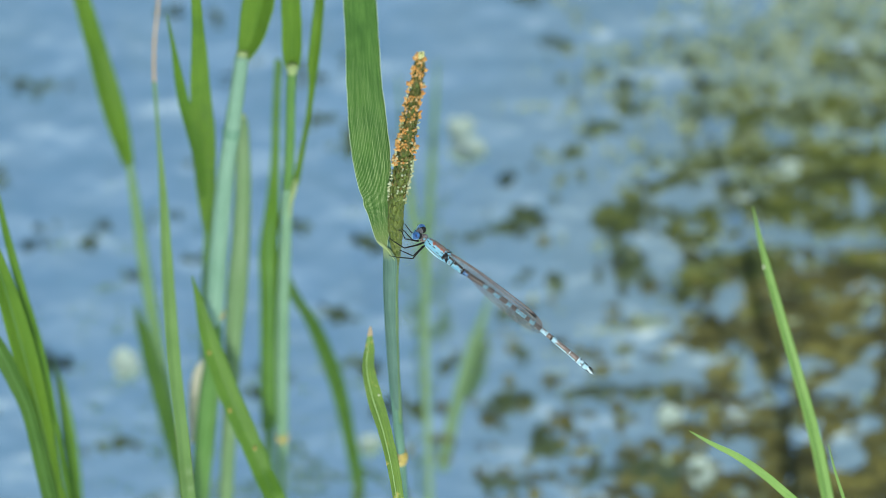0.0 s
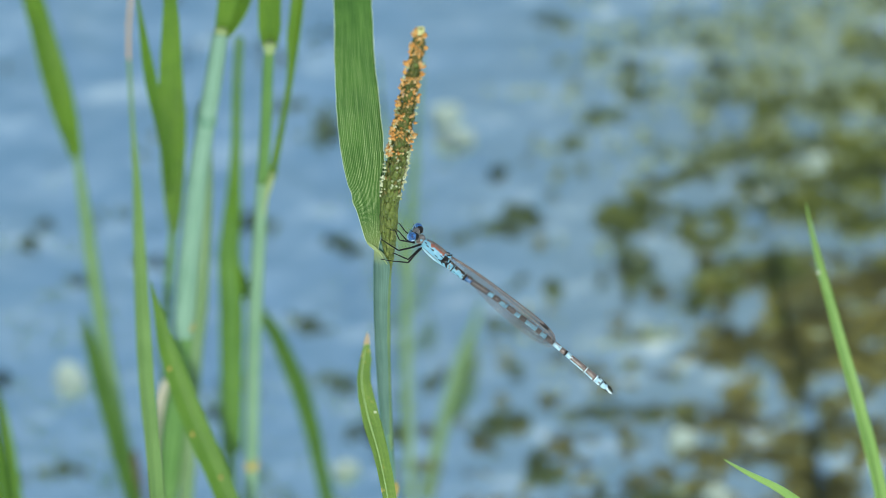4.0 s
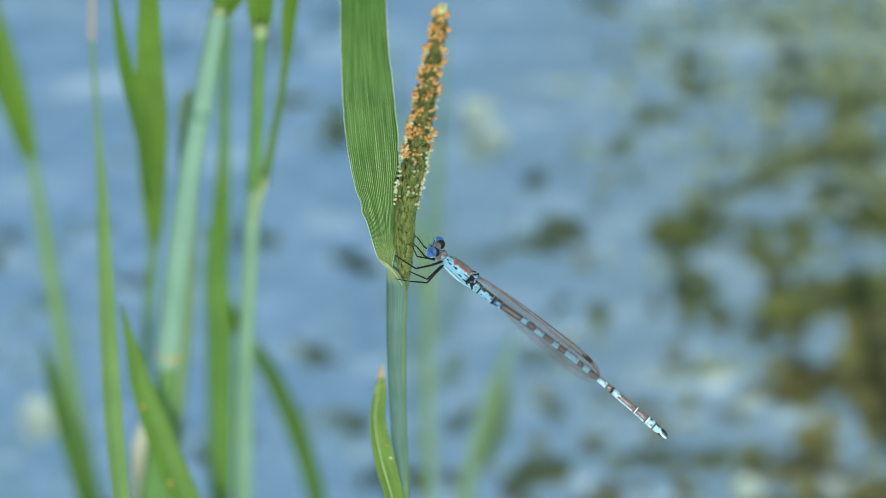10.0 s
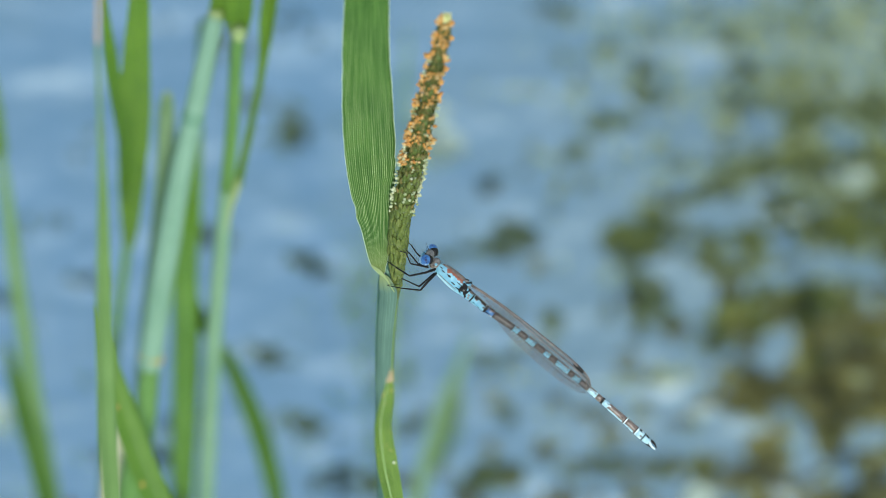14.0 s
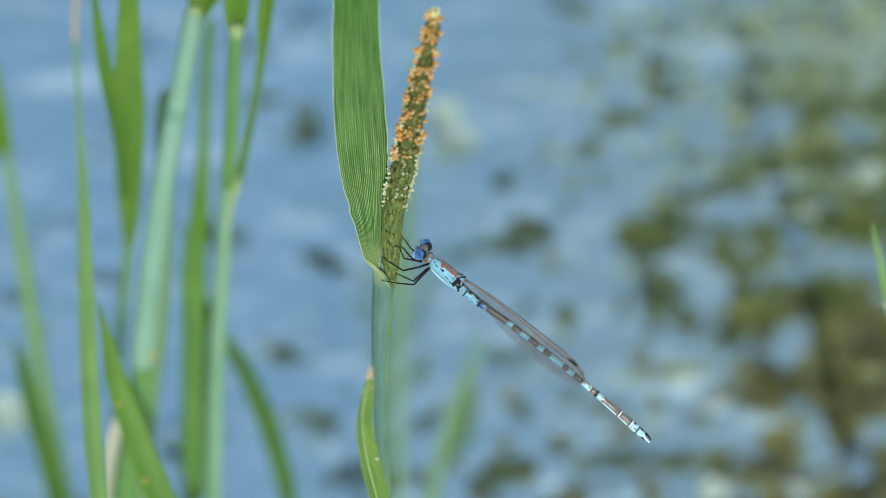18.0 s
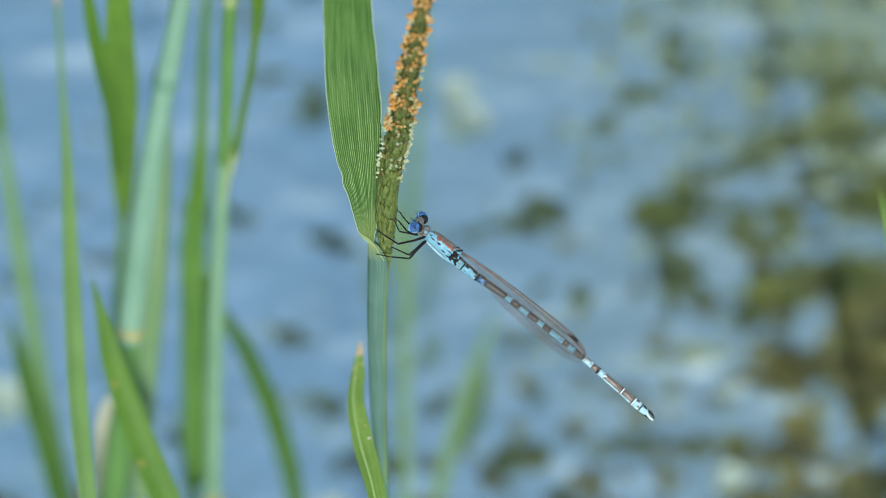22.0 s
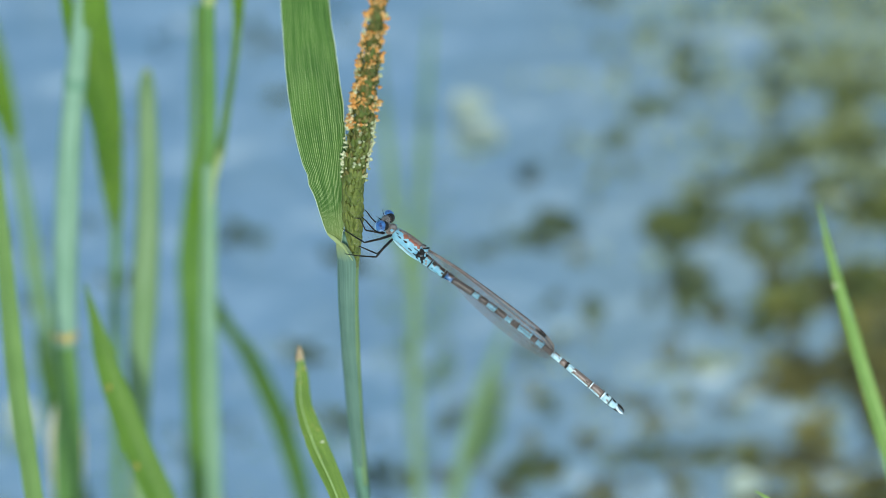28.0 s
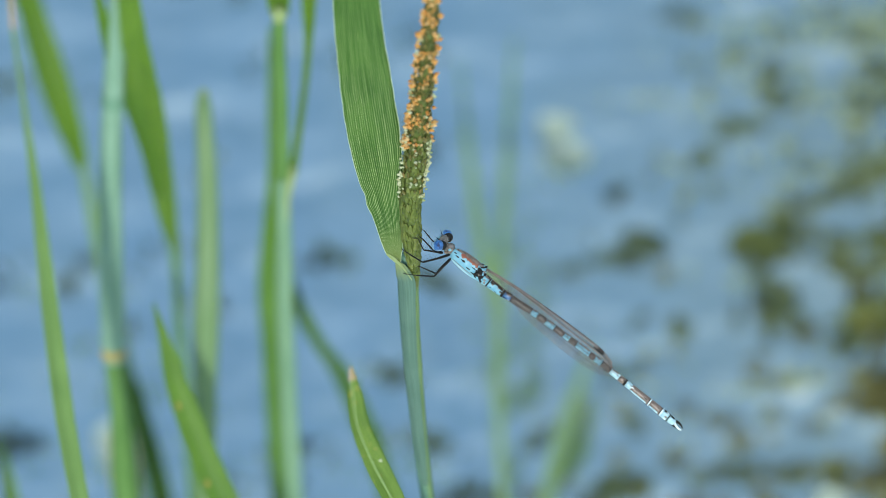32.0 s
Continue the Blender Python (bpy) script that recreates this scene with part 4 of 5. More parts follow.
# tall reed with a dark leaf and a pale stem
P1 = [(-47.8, -14.4, 108, 1.1), (-46.5, -5.7, 112, 1.8), (-45.0, 4.8, 118, 2.1), (-43.4, 14.6, 122, 2.1), (-41.5, 24.5, 126, 2.1), (-39.7, 33.6, 130, 2.1)]
reed_a = grass("grass_stalk", P1, "slender pale grass stalk ending in a dark green leaf", "grass stalk")
part("stem", tube(rooted(P1)), MINT, reed_a)
part("leaf", blade([(-57.5, -48, 94, 2.86), (-55.3, -40, 97, 3.22), (-53.5, -33.8, 100, 3.58), (-51.4, -26.4, 102, 4.11), (-49.7, -20.5, 104, 3.76), (-47.9, -14.0, 108, 1.97)], facing=(0.3, 0, -1), fold=0.4), GREEN, reed_a)

# thin reed with a withered top
P2 = [(-33.67, -26.14, -68.1, 0.53), (-33.31, -16.98, -62.5, 0.61), (-32.94, -8.46, -57.4, 1.24), (-32.74, 2.75, -50.6, 1.98), (-32.48, 12.17, -44.8, 2.31), (-32.12, 20.25, -39.7, 2.36), (-31.45, 28.39, -34.6, 2.26), (-30.98, 35.25, -30.2, 2.32)]
reed_b = grass("grass_stalk", P2, "thin green grass stalk with a withered brown top", "grass stalk")
part("stem", blade(rooted(P2), facing=(0.4, 0, -1), fold=0.5, thick=0.4), DULL, reed_b)
part("withered_top", blade([(-31.91, -45.27, -76.0, 0.31), (-32.71, -38.04, -73.0, 0.40), (-33.5, -31.83, -70.4, 0.49), (-33.67, -25.94, -68.0, 0.54)], fold=0.5, thick=0.3), STRAW, reed_b, "withered brown tip")

# stalk with two upright leaves
P3 = [(-30.83, -4.13, 87.0, 1.25), (-31.44, 1.80, 95.0, 1.25), (-32.26, 9.17, 103.0, 1.35), (-32.78, 18.20, 111.0, 1.35), (-33.29, 30.33, 119.0, 1.35)]
reed_c = grass("grass_stalk", P3, "grass stalk with two upright bright green leaves", "grass stalk")
part("stem", tube(rooted(P3)), STALK, reed_c)
part("leaf", blade([(-35.54, -38.98, 46.0, 0.25), (-34.70, -33.36, 50.0, 0.91), (-34.08, -28.46, 53.0, 1.69), (-33.24, -23.48, 57.0, 2.21), (-31.78, -16.40, 67.0, 2.34), (-31.15, -8.28, 79.0, 1.56)], facing=(0.5, 0, -1), fold=0.3), FRESH, reed_c)
part("leaf", blade([(-30.77, -49.91, 33.0, 1.01), (-30.35, -42.62, 38.0, 1.52), (-30.24, -36.80, 43.0, 2.03), (-30.23, -32.64, 47.0, 2.67), (-30.43, -25.66, 55.0, 3.55), (-30.43, -18.58, 65.0, 4.06), (-30.63, -11.41, 75.0, 3.43), (-30.73, -5.59, 83.0, 2.40), (-30.83, -2.26, 88.0, 1.15)], fold=0.3), GREEN, reed_c)

# stout teal stalk
P4 = [(-20.27, -32.14, 52.4, 2.38), (-21.98, -24.32, 55.8, 2.68), (-23.61, -17.15, 59.0, 2.76), (-24.84, -11.40, 61.6, 2.97), (-26.36, -2.74, 65.5, 3.07), (-27.65, 5.26, 69.2, 3.16), (-28.70, 12.73, 72.9, 3.00)]
P4B = [(-28.70, 12.73, 72.9, 2.51), (-29.17, 19.12, 76.9, 2.97), (-30.19, 25.09, 80.7, 3.49), (-31.00, 30.92, 84.4, 3.62), (-31.99, 38.39, 88.0, 3.40)]
reed_d = grass("grass_stalk", P4B, "stout blue-green grass stalk with an orange node and folded leaf", "grass stalk")
upper_stem = part("stem", tube(P4), TEAL, reed_d)
part("lower_stem", tube(rooted(P4B)), STALK, reed_d)
part("node", tube([(-28.44, 10.85, 71.9, 2.75), (-28.54, 11.6, 72.3, 3.35), (-28.64, 12.4, 72.7, 2.75)]), RING, reed_d, "orange-brown stem node")
part("leaf", blade([(-12.58, -54.82, 41.0, 3.08), (-14.78, -47.29, 44.5, 4.91), (-16.58, -40.54, 48.1, 5.77), (-18.27, -35.39, 50.8, 4.51), (-20.05, -31.90, 52.5, 2.39)], facing=(-0.4, 0.2, -1), fold=0.7, thick=0.25), GREEN, upper_stem, "green folded leaf")
part("joint", tube([(-22.89, -20.48, 57.5, 2.62), (-23.00, -19.88, 57.8, 2.95), (-23.13, -19.18, 58.1, 3.01), (-23.28, -18.38, 58.5, 2.68)]), JOINT, upper_stem, "darker blue-green joint of the stalk")
part("collar", tube([(-20.05, -32.86, 52.1, 1.79), (-20.27, -32.02, 52.5, 2.08), (-20.58, -30.93, 52.9, 1.84)]), PALE, upper_stem, "pale leaf collar")
part("dry_sheath", blade([(-29.84, 19.49, 83.2, 1.99), (-30.18, 21.43, 84.4, 4.90), (-30.69, 24.45, 86.3, 6.28), (-31.29, 28.09, 88.6, 5.89), (-32.12, 34.49, 92.6, 4.67)], facing=(-0.5, 0, -1), fold=0.6), DRY, reed_d, "pale dry sheath peeling off the stalk")

# stalk with a pale node
P5 = [(-17.20, -29.94, 51.0, 1.56), (-17.50, -25.60, 54.0, 1.66), (-17.80, -17.03, 60.0, 1.71), (-18.30, -9.87, 66.0, 1.81), (-18.71, -2.61, 72.0, 2.02), (-19.31, 7.57, 80.0, 2.17), (-19.71, 17.86, 88.0, 2.22), (-19.91, 28.24, 96.5, 2.12), (-20.11, 35.29, 102.0, 2.12)]
reed_e = grass("grass_stalk", P5, "light green grass stalk with a side leaf and brown lower node", "grass stalk")
part("stem", tube(P5[:4]), STALK, reed_e)
part("lower_stem", tube(rooted(P5[3:])), FROST, reed_e, "bluish bloom on the lower stem")
part("leaf", blade([(-11.75, -48.39, 48.0, 1.51), (-12.56, -40.32, 50.5, 1.82), (-13.06, -35.58, 52.0, 2.02), (-13.57, -31.35, 54.0, 2.02), (-13.87, -27.11, 56.0, 1.21), (-14.57, -22.07, 59.0, 0.91), (-15.68, -16.32, 62.0, 1.01), (-16.89, -10.27, 65.0, 1.21)], facing=(-0.3, 0, -1), fold=0.5), GREEN, reed_e)
part("leaf", blade([(-17.60, -50.41, 39.0, 2.59), (-17.40, -43.35, 44.0, 3.13), (-17.20, -36.89, 48.0, 3.40), (-17.20, -32.66, 50.0, 3.27), (-17.20, -29.63, 51.5, 2.17)], fold=0.5, thick=0.25), GREEN, reed_e)
part("collar", tube([(-17.20, -30.44, 50.3, 1.61), (-17.20, -29.83, 50.8, 1.92), (-17.25, -29.03, 51.4, 1.61)]), PALE, reed_e, "pale leaf collar")
part("sheath_lip", tube([(-16.79, -11.28, 64.2, 0.50), (-17.19, -9.67, 65.2, 1.01), (-17.80, -7.45, 67.2, 0.81), (-18.20, -4.02, 70.0, 0.30)], sides=10), PALE, reed_e, "pale papery lip of the sheath")
part("node", tube([(-19.91, 32.25, 99.7, 2.01), (-20.01, 33.06, 100.3, 2.39), (-20.11, 33.86, 100.9, 2.01)]), RING, reed_e, "brown stem node")

# pale-topped stalk
P6 = [(-26.46, -21.95, 75.0, 1.19), (-26.51, -20.32, 75.0, 2.07), (-26.45, -16.45, 75.0, 2.45), (-26.50, -9.23, 77.0, 2.81), (-26.96, -0.48, 79.0, 3.19), (-27.61, 7.55, 81.0, 3.56), (-28.47, 17.83, 85.0, 2.97), (-29.13, 29.72, 91.0, 2.52)]
reed_f = grass("grass_stalk", P6, "blunt green grass shoot with a pale tip", "grass stalk")
part("stem", tube(rooted(P6)), PALER, reed_f)
part("tip", bead(at(-26.46, -21.95, 74.8), (0.0006, 0.0006, 0.0006)), PALE, reed_f, "pale withered tip")

# dark stalk behind with an arching leaf
P7 = [(-21.5, -32.1, 92, 0.98), (-21.9, -23.3, 94, 1.14), (-22.1, -14.5, 96, 1.30), (-22.6, -6.4, 98, 2.17), (-23.3, 0.3, 102, 2.83), (-23.0, 9.2, 106, 3.16), (-23.0, 18.2, 110, 3.04), (-23.1, 31.8, 118, 2.71)]
reed_g = grass("grass_stalk", P7, "dark green grass stalk with a pointed leaf", "grass stalk")
part("stem", tube(rooted([(x, y, z + 1, w * 0.62) for x, y, z, w in P7[2:]])), STALK, reed_g)
part("leaf", blade([(x, y, z, w * 1.18) for x, y, z, w in P7], fold=0.5, thick=0.3, facing=(0.3, 0, -1)), FRESH, reed_g)
ARCH = [(-25, -5, 101, 0.34), (-23.2, 1.8, 105, 1.26), (-21.5, 6.3, 107, 1.95), (-19.3, 10.0, 110, 1.84), (-17.1, 13.0, 113, 2.30), (-14.9, 17.5, 116, 2.76), (-12.7, 22.8, 119, 2.88), (-10.9, 28.9, 122, 2.64), (-9.7, 34.2, 125, 2.30)]
arch = grass("grass_shoot", ARCH, "dark green grass blade leaning over the water", "grass blade")
part("blade", blade(rooted(ARCH), facing=(-0.3, 0.3, -1), fold=0.3), DEEP, arch)

# single blades
def lone(pts, mat, label, facing=(0, 0, -1), fold=0.25, **more):
    ob = grass("grass_shoot", pts, label, "grass")
    leaf = part("blade", blade(rooted(pts), facing=facing, fold=fold, **more), mat, ob)
    part("midrib", tube([(x, y, z + w * 0.06 + 0.06, max(0.08, w * 0.09)) for x, y, z, w in rooted(pts)], sides=6), STALK, leaf, "paler midrib")
    return ob


front = lone([(-34.72, 5.01, 48.0, 0.24), (-33.53, 9.59, 48.4, 1.39), (-32.24, 14.58, 48.9, 2.69), (-30.33, 20.27, 49.5, 3.39), (-28.14, 26.04, 50.0, 3.59), (-25.64, 31.70, 50.6, 3.59), (-23.13, 37.86, 51.2, 3.39)], FRESH, "broad pointed bright green grass blade", facing=(0.2, 0.2, -1))
for spot in ((-31.87, 17.99, 48.8), (-28.47, 27.74, 49.7), (-24.29, 34.16, 50.3)):
    part("rust_spot", bead(at(*spot), (0.00028, 0.0004, 0.0002)), RING, front, "small orange rust spot")
dark = lone([(-46.8, 10.2, 108, 0.3), (-45.3, 15.2, 109, 1.9), (-43.7, 21.2, 111, 2.5), (-42.0, 27.2, 113, 2.6), (-40.4, 33.3, 116, 2.5), (-38.5, 40, 121, 2.2)], DEEP, "dark green pointed grass blade", facing=(0.3, 0.2, -1))
P11 = [(6.9, -33, 156, 0.26), (6.5, -28, 154.5, 0.77), (6.1, -21.2, 152, 1.05), (5.4, -9.6, 148, 1.4), (4.7, 1.8, 144, 1.55), (4.4, 14.0, 142, 1.42), (4.6, 26.2, 142, 1.25), (4.9, 35.4, 143, 1.15)]
forked = grass("grass_shoot", P11, "pale green forked grass shoot low over the water", "grass blade")
part("blade", blade(rooted(P11), fold=0.3), HAZY, forked)
part("side_leaf", blade([(-0.3, -30, 152, 0.3), (0.2, -24, 150, 0.7), (1.0, -15.0, 148, 1.3), (2.2, -5.8, 146, 1.7), (3.7, 1.1, 145, 1.7), (4.4, 6, 144, 1.2)], fold=0.3), HAZY, forked)
lone([(16.6, 8.0, 156, 0.2), (14.8, 13.4, 155, 1.4), (12.5, 19.5, 154, 1.85), (10.6, 26.4, 153, 1.98), (8.7, 34.1, 152, 1.98), (7, 42, 151, 1.8)], HAZY, "pale green grass blade leaning just above the water", facing=(-0.2, 0.2, -1))
right = lone([(58.99, -5.72, -46.0, 0.15), (60.07, -0.32, -46.0, 0.88), (61.54, 5.56, -46.0, 1.37), (64.00, 14.49, -45.0, 1.72), (66.55, 23.52, -44.0, 1.96), (68.91, 32.55, -42.0, 2.16), (70.77, 41.67, -40.0, 2.16)], LIGHT, "narrow bright green grass blade tapering to a point", facing=(0.5, 0, -1), fold=0.5)
part("mark", bead(at(60.71, 3.99, -46.6), (0.0003, 0.0003, 0.0004)), CREAM, right, "white speck")
lone([(49.56, 30.67, -14.0, 0.15), (53.03, 32.66, -14.0, 0.74), (57.49, 34.93, -13.0, 1.19), (62.04, 38.20, -11.0, 1.39), (67.09, 42.66, -8.0, 1.49)], LIGHT, "thin bright green grass blade arching sideways", facing=(0, 0.6, -1))
lone([(71.94, 32.95, -19.0, 0.10), (73.03, 37.31, -18.0, 0.37), (74.71, 42.55, -16.0, 0.54)], LIGHT, "very thin short green grass blade")
lone([(-66.5, -14, 39, 0.3), (-65.7, -10.3, 40, 0.6), (-64.0, -1.8, 42, 1.3), (-61.6, 7.7, 45, 1.6), (-59.0, 17.3, 50, 1.5), (-57.3, 26.9, 55, 1.3), (-56.2, 34.6, 60, 1.0), (-55.2, 42, 65, 0.9)], FRESH, "narrow green grass blade in a tuft", facing=(0.4, 0, -1), fold=0.4)
lone([(-70, -13, 26, 0.5), (-67.3, -3.7, 30, 1.9), (-64.3, 5.8, 34, 3.3), (-61.8, 15.3, 38, 4.2), (-59.6, 24.8, 44, 3.8), (-57.8, 34.4, 50, 2.9), (-56.2, 43.1, 56, 2.3)], GREEN, "broad green folded grass blade in a tuft", facing=(0.3, 0, -1), fold=0.6)
lone([(-72, 6, 33, 0.6), (-68.7, 11.4, 36, 1.9), (-65.1, 17.1, 38, 3.1), (-62.4, 22.8, 40, 2.8), (-60.5, 27.6, 42, 2.5), (-58.8, 35.3, 46, 2.65), (-57.2, 43.0, 50, 2.8)], DEEP, "dark green grass blade bending over in a tuft", facing=(-0.3, 0.2, -1), fold=0.5)
lone([(-59.2, 19.2, 100, 0.2), (-57.8, 24.6, 100, 1.5), (-56.7, 31.5, 101, 2.4), (-56.0, 38.4, 103, 2.7), (-55.6, 44.3, 105, 2.5)], FRESH, "short pointed green grass blade", facing=(0.2, 0.1, -1))

# dead stubs at the waterline
for sx, sy, sz in ((-37.5, 35.5, 124), (-34.5, 38.5, 118)):
    pts = [(sx - 0.3, sy - 4, sz - 4, 0.8), (sx, sy, sz, 1.5), (sx + 0.4, sy + 6, sz + 3, 1.4)]
    stub = grass("dead_stub", pts, "dark brown dead grass stub at the waterline", "dead stalk")
    part("stub", tube(rooted(pts)), plain("stub_brown", (0.08, 0.045, 0.025)), stub)


# ---- the damselfly ----
BLUE = plain("insect_blue", (0.17, 0.335, 0.40), (0.09, 0.225, 0.31), scale=1800, rough=0.5, spec=0.3, bump=0.3)
DEEPBLUE = plain("insect_deep_blue", (0.045, 0.13, 0.27), (0.015, 0.055, 0.15), scale=1800, rough=0.35)
BLACK = plain("insect_black", (0.015, 0.014, 0.013), (0.006, 0.006, 0.005), rough=0.5, spec=0.12)
BROWN = plain("insect_brown", (0.20, 0.145, 0.115), (0.05, 0.037, 0.03), scale=3500)
DUSK = plain("insect_dusk", (0.075, 0.06, 0.052), (0.02, 0.017, 0.016), scale=3500)
DORSAL = plain("insect_back", (0.20, 0.155, 0.125), (0.05, 0.038, 0.032), scale=4500, rough=0.6, spec=0.25, bump=0.8)
RUST = plain("insect_rust", (0.24, 0.075, 0.035), (0.11, 0.035, 0.02), scale=3000)
WHITE = plain("insect_white", (0.62, 0.70, 0.70), (0.38, 0.46, 0.50))
PALEBLUE = plain("insect_pale", (0.33, 0.47, 0.50), (0.20, 0.33, 0.39), scale=2200)
GREY = plain("insect_grey", (0.20, 0.175, 0.155), (0.03, 0.027, 0.025), scale=3800, bump=0.8)
EYE = plain("insect_eye", (0.042, 0.13, 0.31), (0.012, 0.05, 0.16), scale=2600, rough=0.35, coat=0.2)
PUPIL = plain("insect_pupil", (0.018, 0.035, 0.11), (0.008, 0.016, 0.06))
EYE_RIM = plain("insect_eye_rim", (0.20, 0.31, 0.42), (0.12, 0.22, 0.34))

NECK = (6.37, -1.04, -2.9)
ROLL = radians(35)
ax = along(27.64, 22.32, 2.0)
side0 = along(0, 0, -1)
side0 = (side0 - ax * side0.dot(ax)).normalized()
up0 = side0.cross(ax)
up0 = up0 if up0.dot(along(0.6, -0.8, 0)) > 0 else -up0
UP = (up0 * math.cos(ROLL) + side0 * math.sin(ROLL)).normalized()
SIDE = (side0 * math.cos(ROLL) - up0 * math.sin(ROLL)).normalized()
neck = at(*NECK)


def body(s, b, d):
    """World place on the insect: s mm from the neck towards the tail, b to its near side, d to its back."""
    return neck + (ax * s + SIDE * b + UP * d) / 1000


def seen(s, h, b=0.0):
    """The same by the height h at which it appears in line of sight."""
    return body(s, b, (h + b * math.sin(ROLL)) / math.cos(ROLL))


def bow(s):
    return float(np.interp(s, [0, 5.2, 8.5, 13, 20, 25, 30, 35.4], [0, -0.36, -0.29, 0.2, 0.42, 0.36, 0.24, 0]))


fly = thing("damselfly", neck, "slender blue and black damselfly clinging to a grass stem, wings folded", "insect")
THORAX_MID, THORAX_HALF = 2.95, 2.5


def hull(s):
    """Half height and half width of the thorax at s."""
    k = max(0.0, 1 - ((s - THORAX_MID) / THORAX_HALF) ** 2)
    return 1.07 * k ** 0.24, 0.95 * k ** 0.24


def on_thorax(s, ang, lift=0.0):
    hh, ww = hull(s)
    a = radians(ang)
    return body(s, (ww + lift) * math.sin(a), bow(s) + 0.02 + 0.03 * s + (hh + lift) * math.cos(a) * (0.88 + 0.075 * s if math.cos(a) > 0 else 1))


bm = bmesh.new()
loft(bm, [[on_thorax(s, 15 * k) for k in range(24)] for s in np.linspace(0.48, 5.42, 28)])
bmesh.ops.recalc_face_normals(bm, faces=bm.faces)
thorax = part("thorax", bm, BLUE, fly, "sky-blue thorax with black and rust markings")


def marking(name, mat, s0, s1, a0, a1, lift=0.02, ragged=0.0, seed=1, label=""):
    """A thin patch of colour that lies on the thorax."""
    bm = bmesh.new()
    n, rings = 12, []
    for i in range(n + 1):
        s = s0 + (s1 - s0) * i / n
        taper = math.sin(math.pi * (i + 0.35) / (n + 0.7)) ** 0.5
        mid, half = (a0 + a1) / 2, (a1 - a0) / 2 * taper * (1 + ragged * noise.noise(Vector((s * 2.3, seed, 0))) * 2)
        angs = [mid + half * f - 14 for f in (-1, -0.5, 0, 0.5, 1)]
        rings.append([on_thorax(s, a, lift) for a in angs] + [on_thorax(s, a, -0.05) for a in angs[::-1]])
    loft(bm, rings)
    bmesh.ops.recalc_face_normals(bm, faces=bm.faces)
    return part(name, bm, mat, thorax, label)


for mirror in (1, -1):
    marking("stripe", DORSAL, 0.6, 5.1, *sorted((-1 * mirror, 40 * mirror)), lift=0.015, ragged=0.25, seed=8, label="greyish brown back stripe")
    marking("stripe", RUST, 1.6, 2.9, *sorted((30 * mirror, 58 * mirror)), ragged=0.9, seed=2, label="rust-red shoulder patch")
    marking("stripe", RUST, 2.9, 4.5, *sorted((32 * mirror, 62 * mirror)), ragged=0.9, seed=12, label="rust-red shoulder patch")
    marking("spot", BLACK, 0.75, 1.15, *sorted((58 * mirror, 66 * mirror)), ragged=0.5, seed=9)
    marking("spot", BLACK, 1.1, 1.7, *sorted((72 * mirror, 80 * mirror)), ragged=0.5, seed=3)
    marking("spot", BLACK, 1.9, 2.6, *sorted((70 * mirror, 79 * mirror)), ragged=0.6, seed=4)
    marking("spot", BLACK, 3.0, 3.6, *sorted((90 * mirror, 99 * mirror)), ragged=0.5, seed=5)
    marking("stripe", BLACK, 3.5, 5.0, *sorted((68 * mirror, 76 * mirror)), ragged=0.6, seed=6)
    marking("stripe", GREY, 1.2, 4.2, *sorted((113 * mirror, 119 * mirror)), ragged=0.5, seed=10)
    marking("patch", PALEBLUE, 0.8, 4.0, *sorted((126 * mirror, 165 * mirror)), lift=0.012, label="whitish underside")
    marking("stripe", BLACK, 3.8, 5.1, *sorted((96 * mirror, 108 * mirror)), ragged=0.6, seed=7)
rnd = random.Random(21)
for n in range(40):
    h = rnd.uniform(-0.7, 1.15)
    s = 4.85 - 0.3 * h + rnd.uniform(-0.45, 0.5)
    r = rnd.uniform(0.11, 0.24) / 1000
    tint = (BLACK, BLACK, GREY, BLUE, BLACK, BLUE, BLACK, BLACK)[n % 8]
    depth = math.sqrt(max(0.05, 1.3 - h * h)) - 0.12
    place = neck + (ax * s + up0 * (h + 0.32 + bow(s)) + side0 * depth) / 1000
    turn = Matrix((ax, side0, up0)).transposed() @ Matrix.Rotation(rnd.uniform(0, 3), 3, "Y")
    part("wing_root", bead(place, (r * 1.7, r, r * 0.8), turn, 8, 6), tint, thorax)

# head
pronotum = part("pronotum", bead(body(0.1, 0, 0.05), (0.00062, 0.0008, 0.00078), Matrix((ax, SIDE, UP)).transposed()), GREY, fly, "greyish brown plate behind the head")
for b in (0.62, -0.62):
    part("plate_spot", bead(body(0.2, b, 0.42), (0.0002, 0.00016, 0.00022)), BLUE, pronotum, "small pale blue spot")
    part("plate_spot", bead(body(0.1, b * 1.15, -0.1), (0.0003, 0.00014, 0.00026)), DORSAL, pronotum)
part("neck", bead(body(-0.35, 0, 0.15), (0.0005, 0.0004, 0.0004)), GREY, fly)
axes = Matrix((ax, SIDE, UP)).transposed()
head = part("head", bead(body(-1.1, 0, 0.33), (0.00062, 0.00125, 0.00062), axes), GREY, fly, "dark hairy head between wide-set eyes")
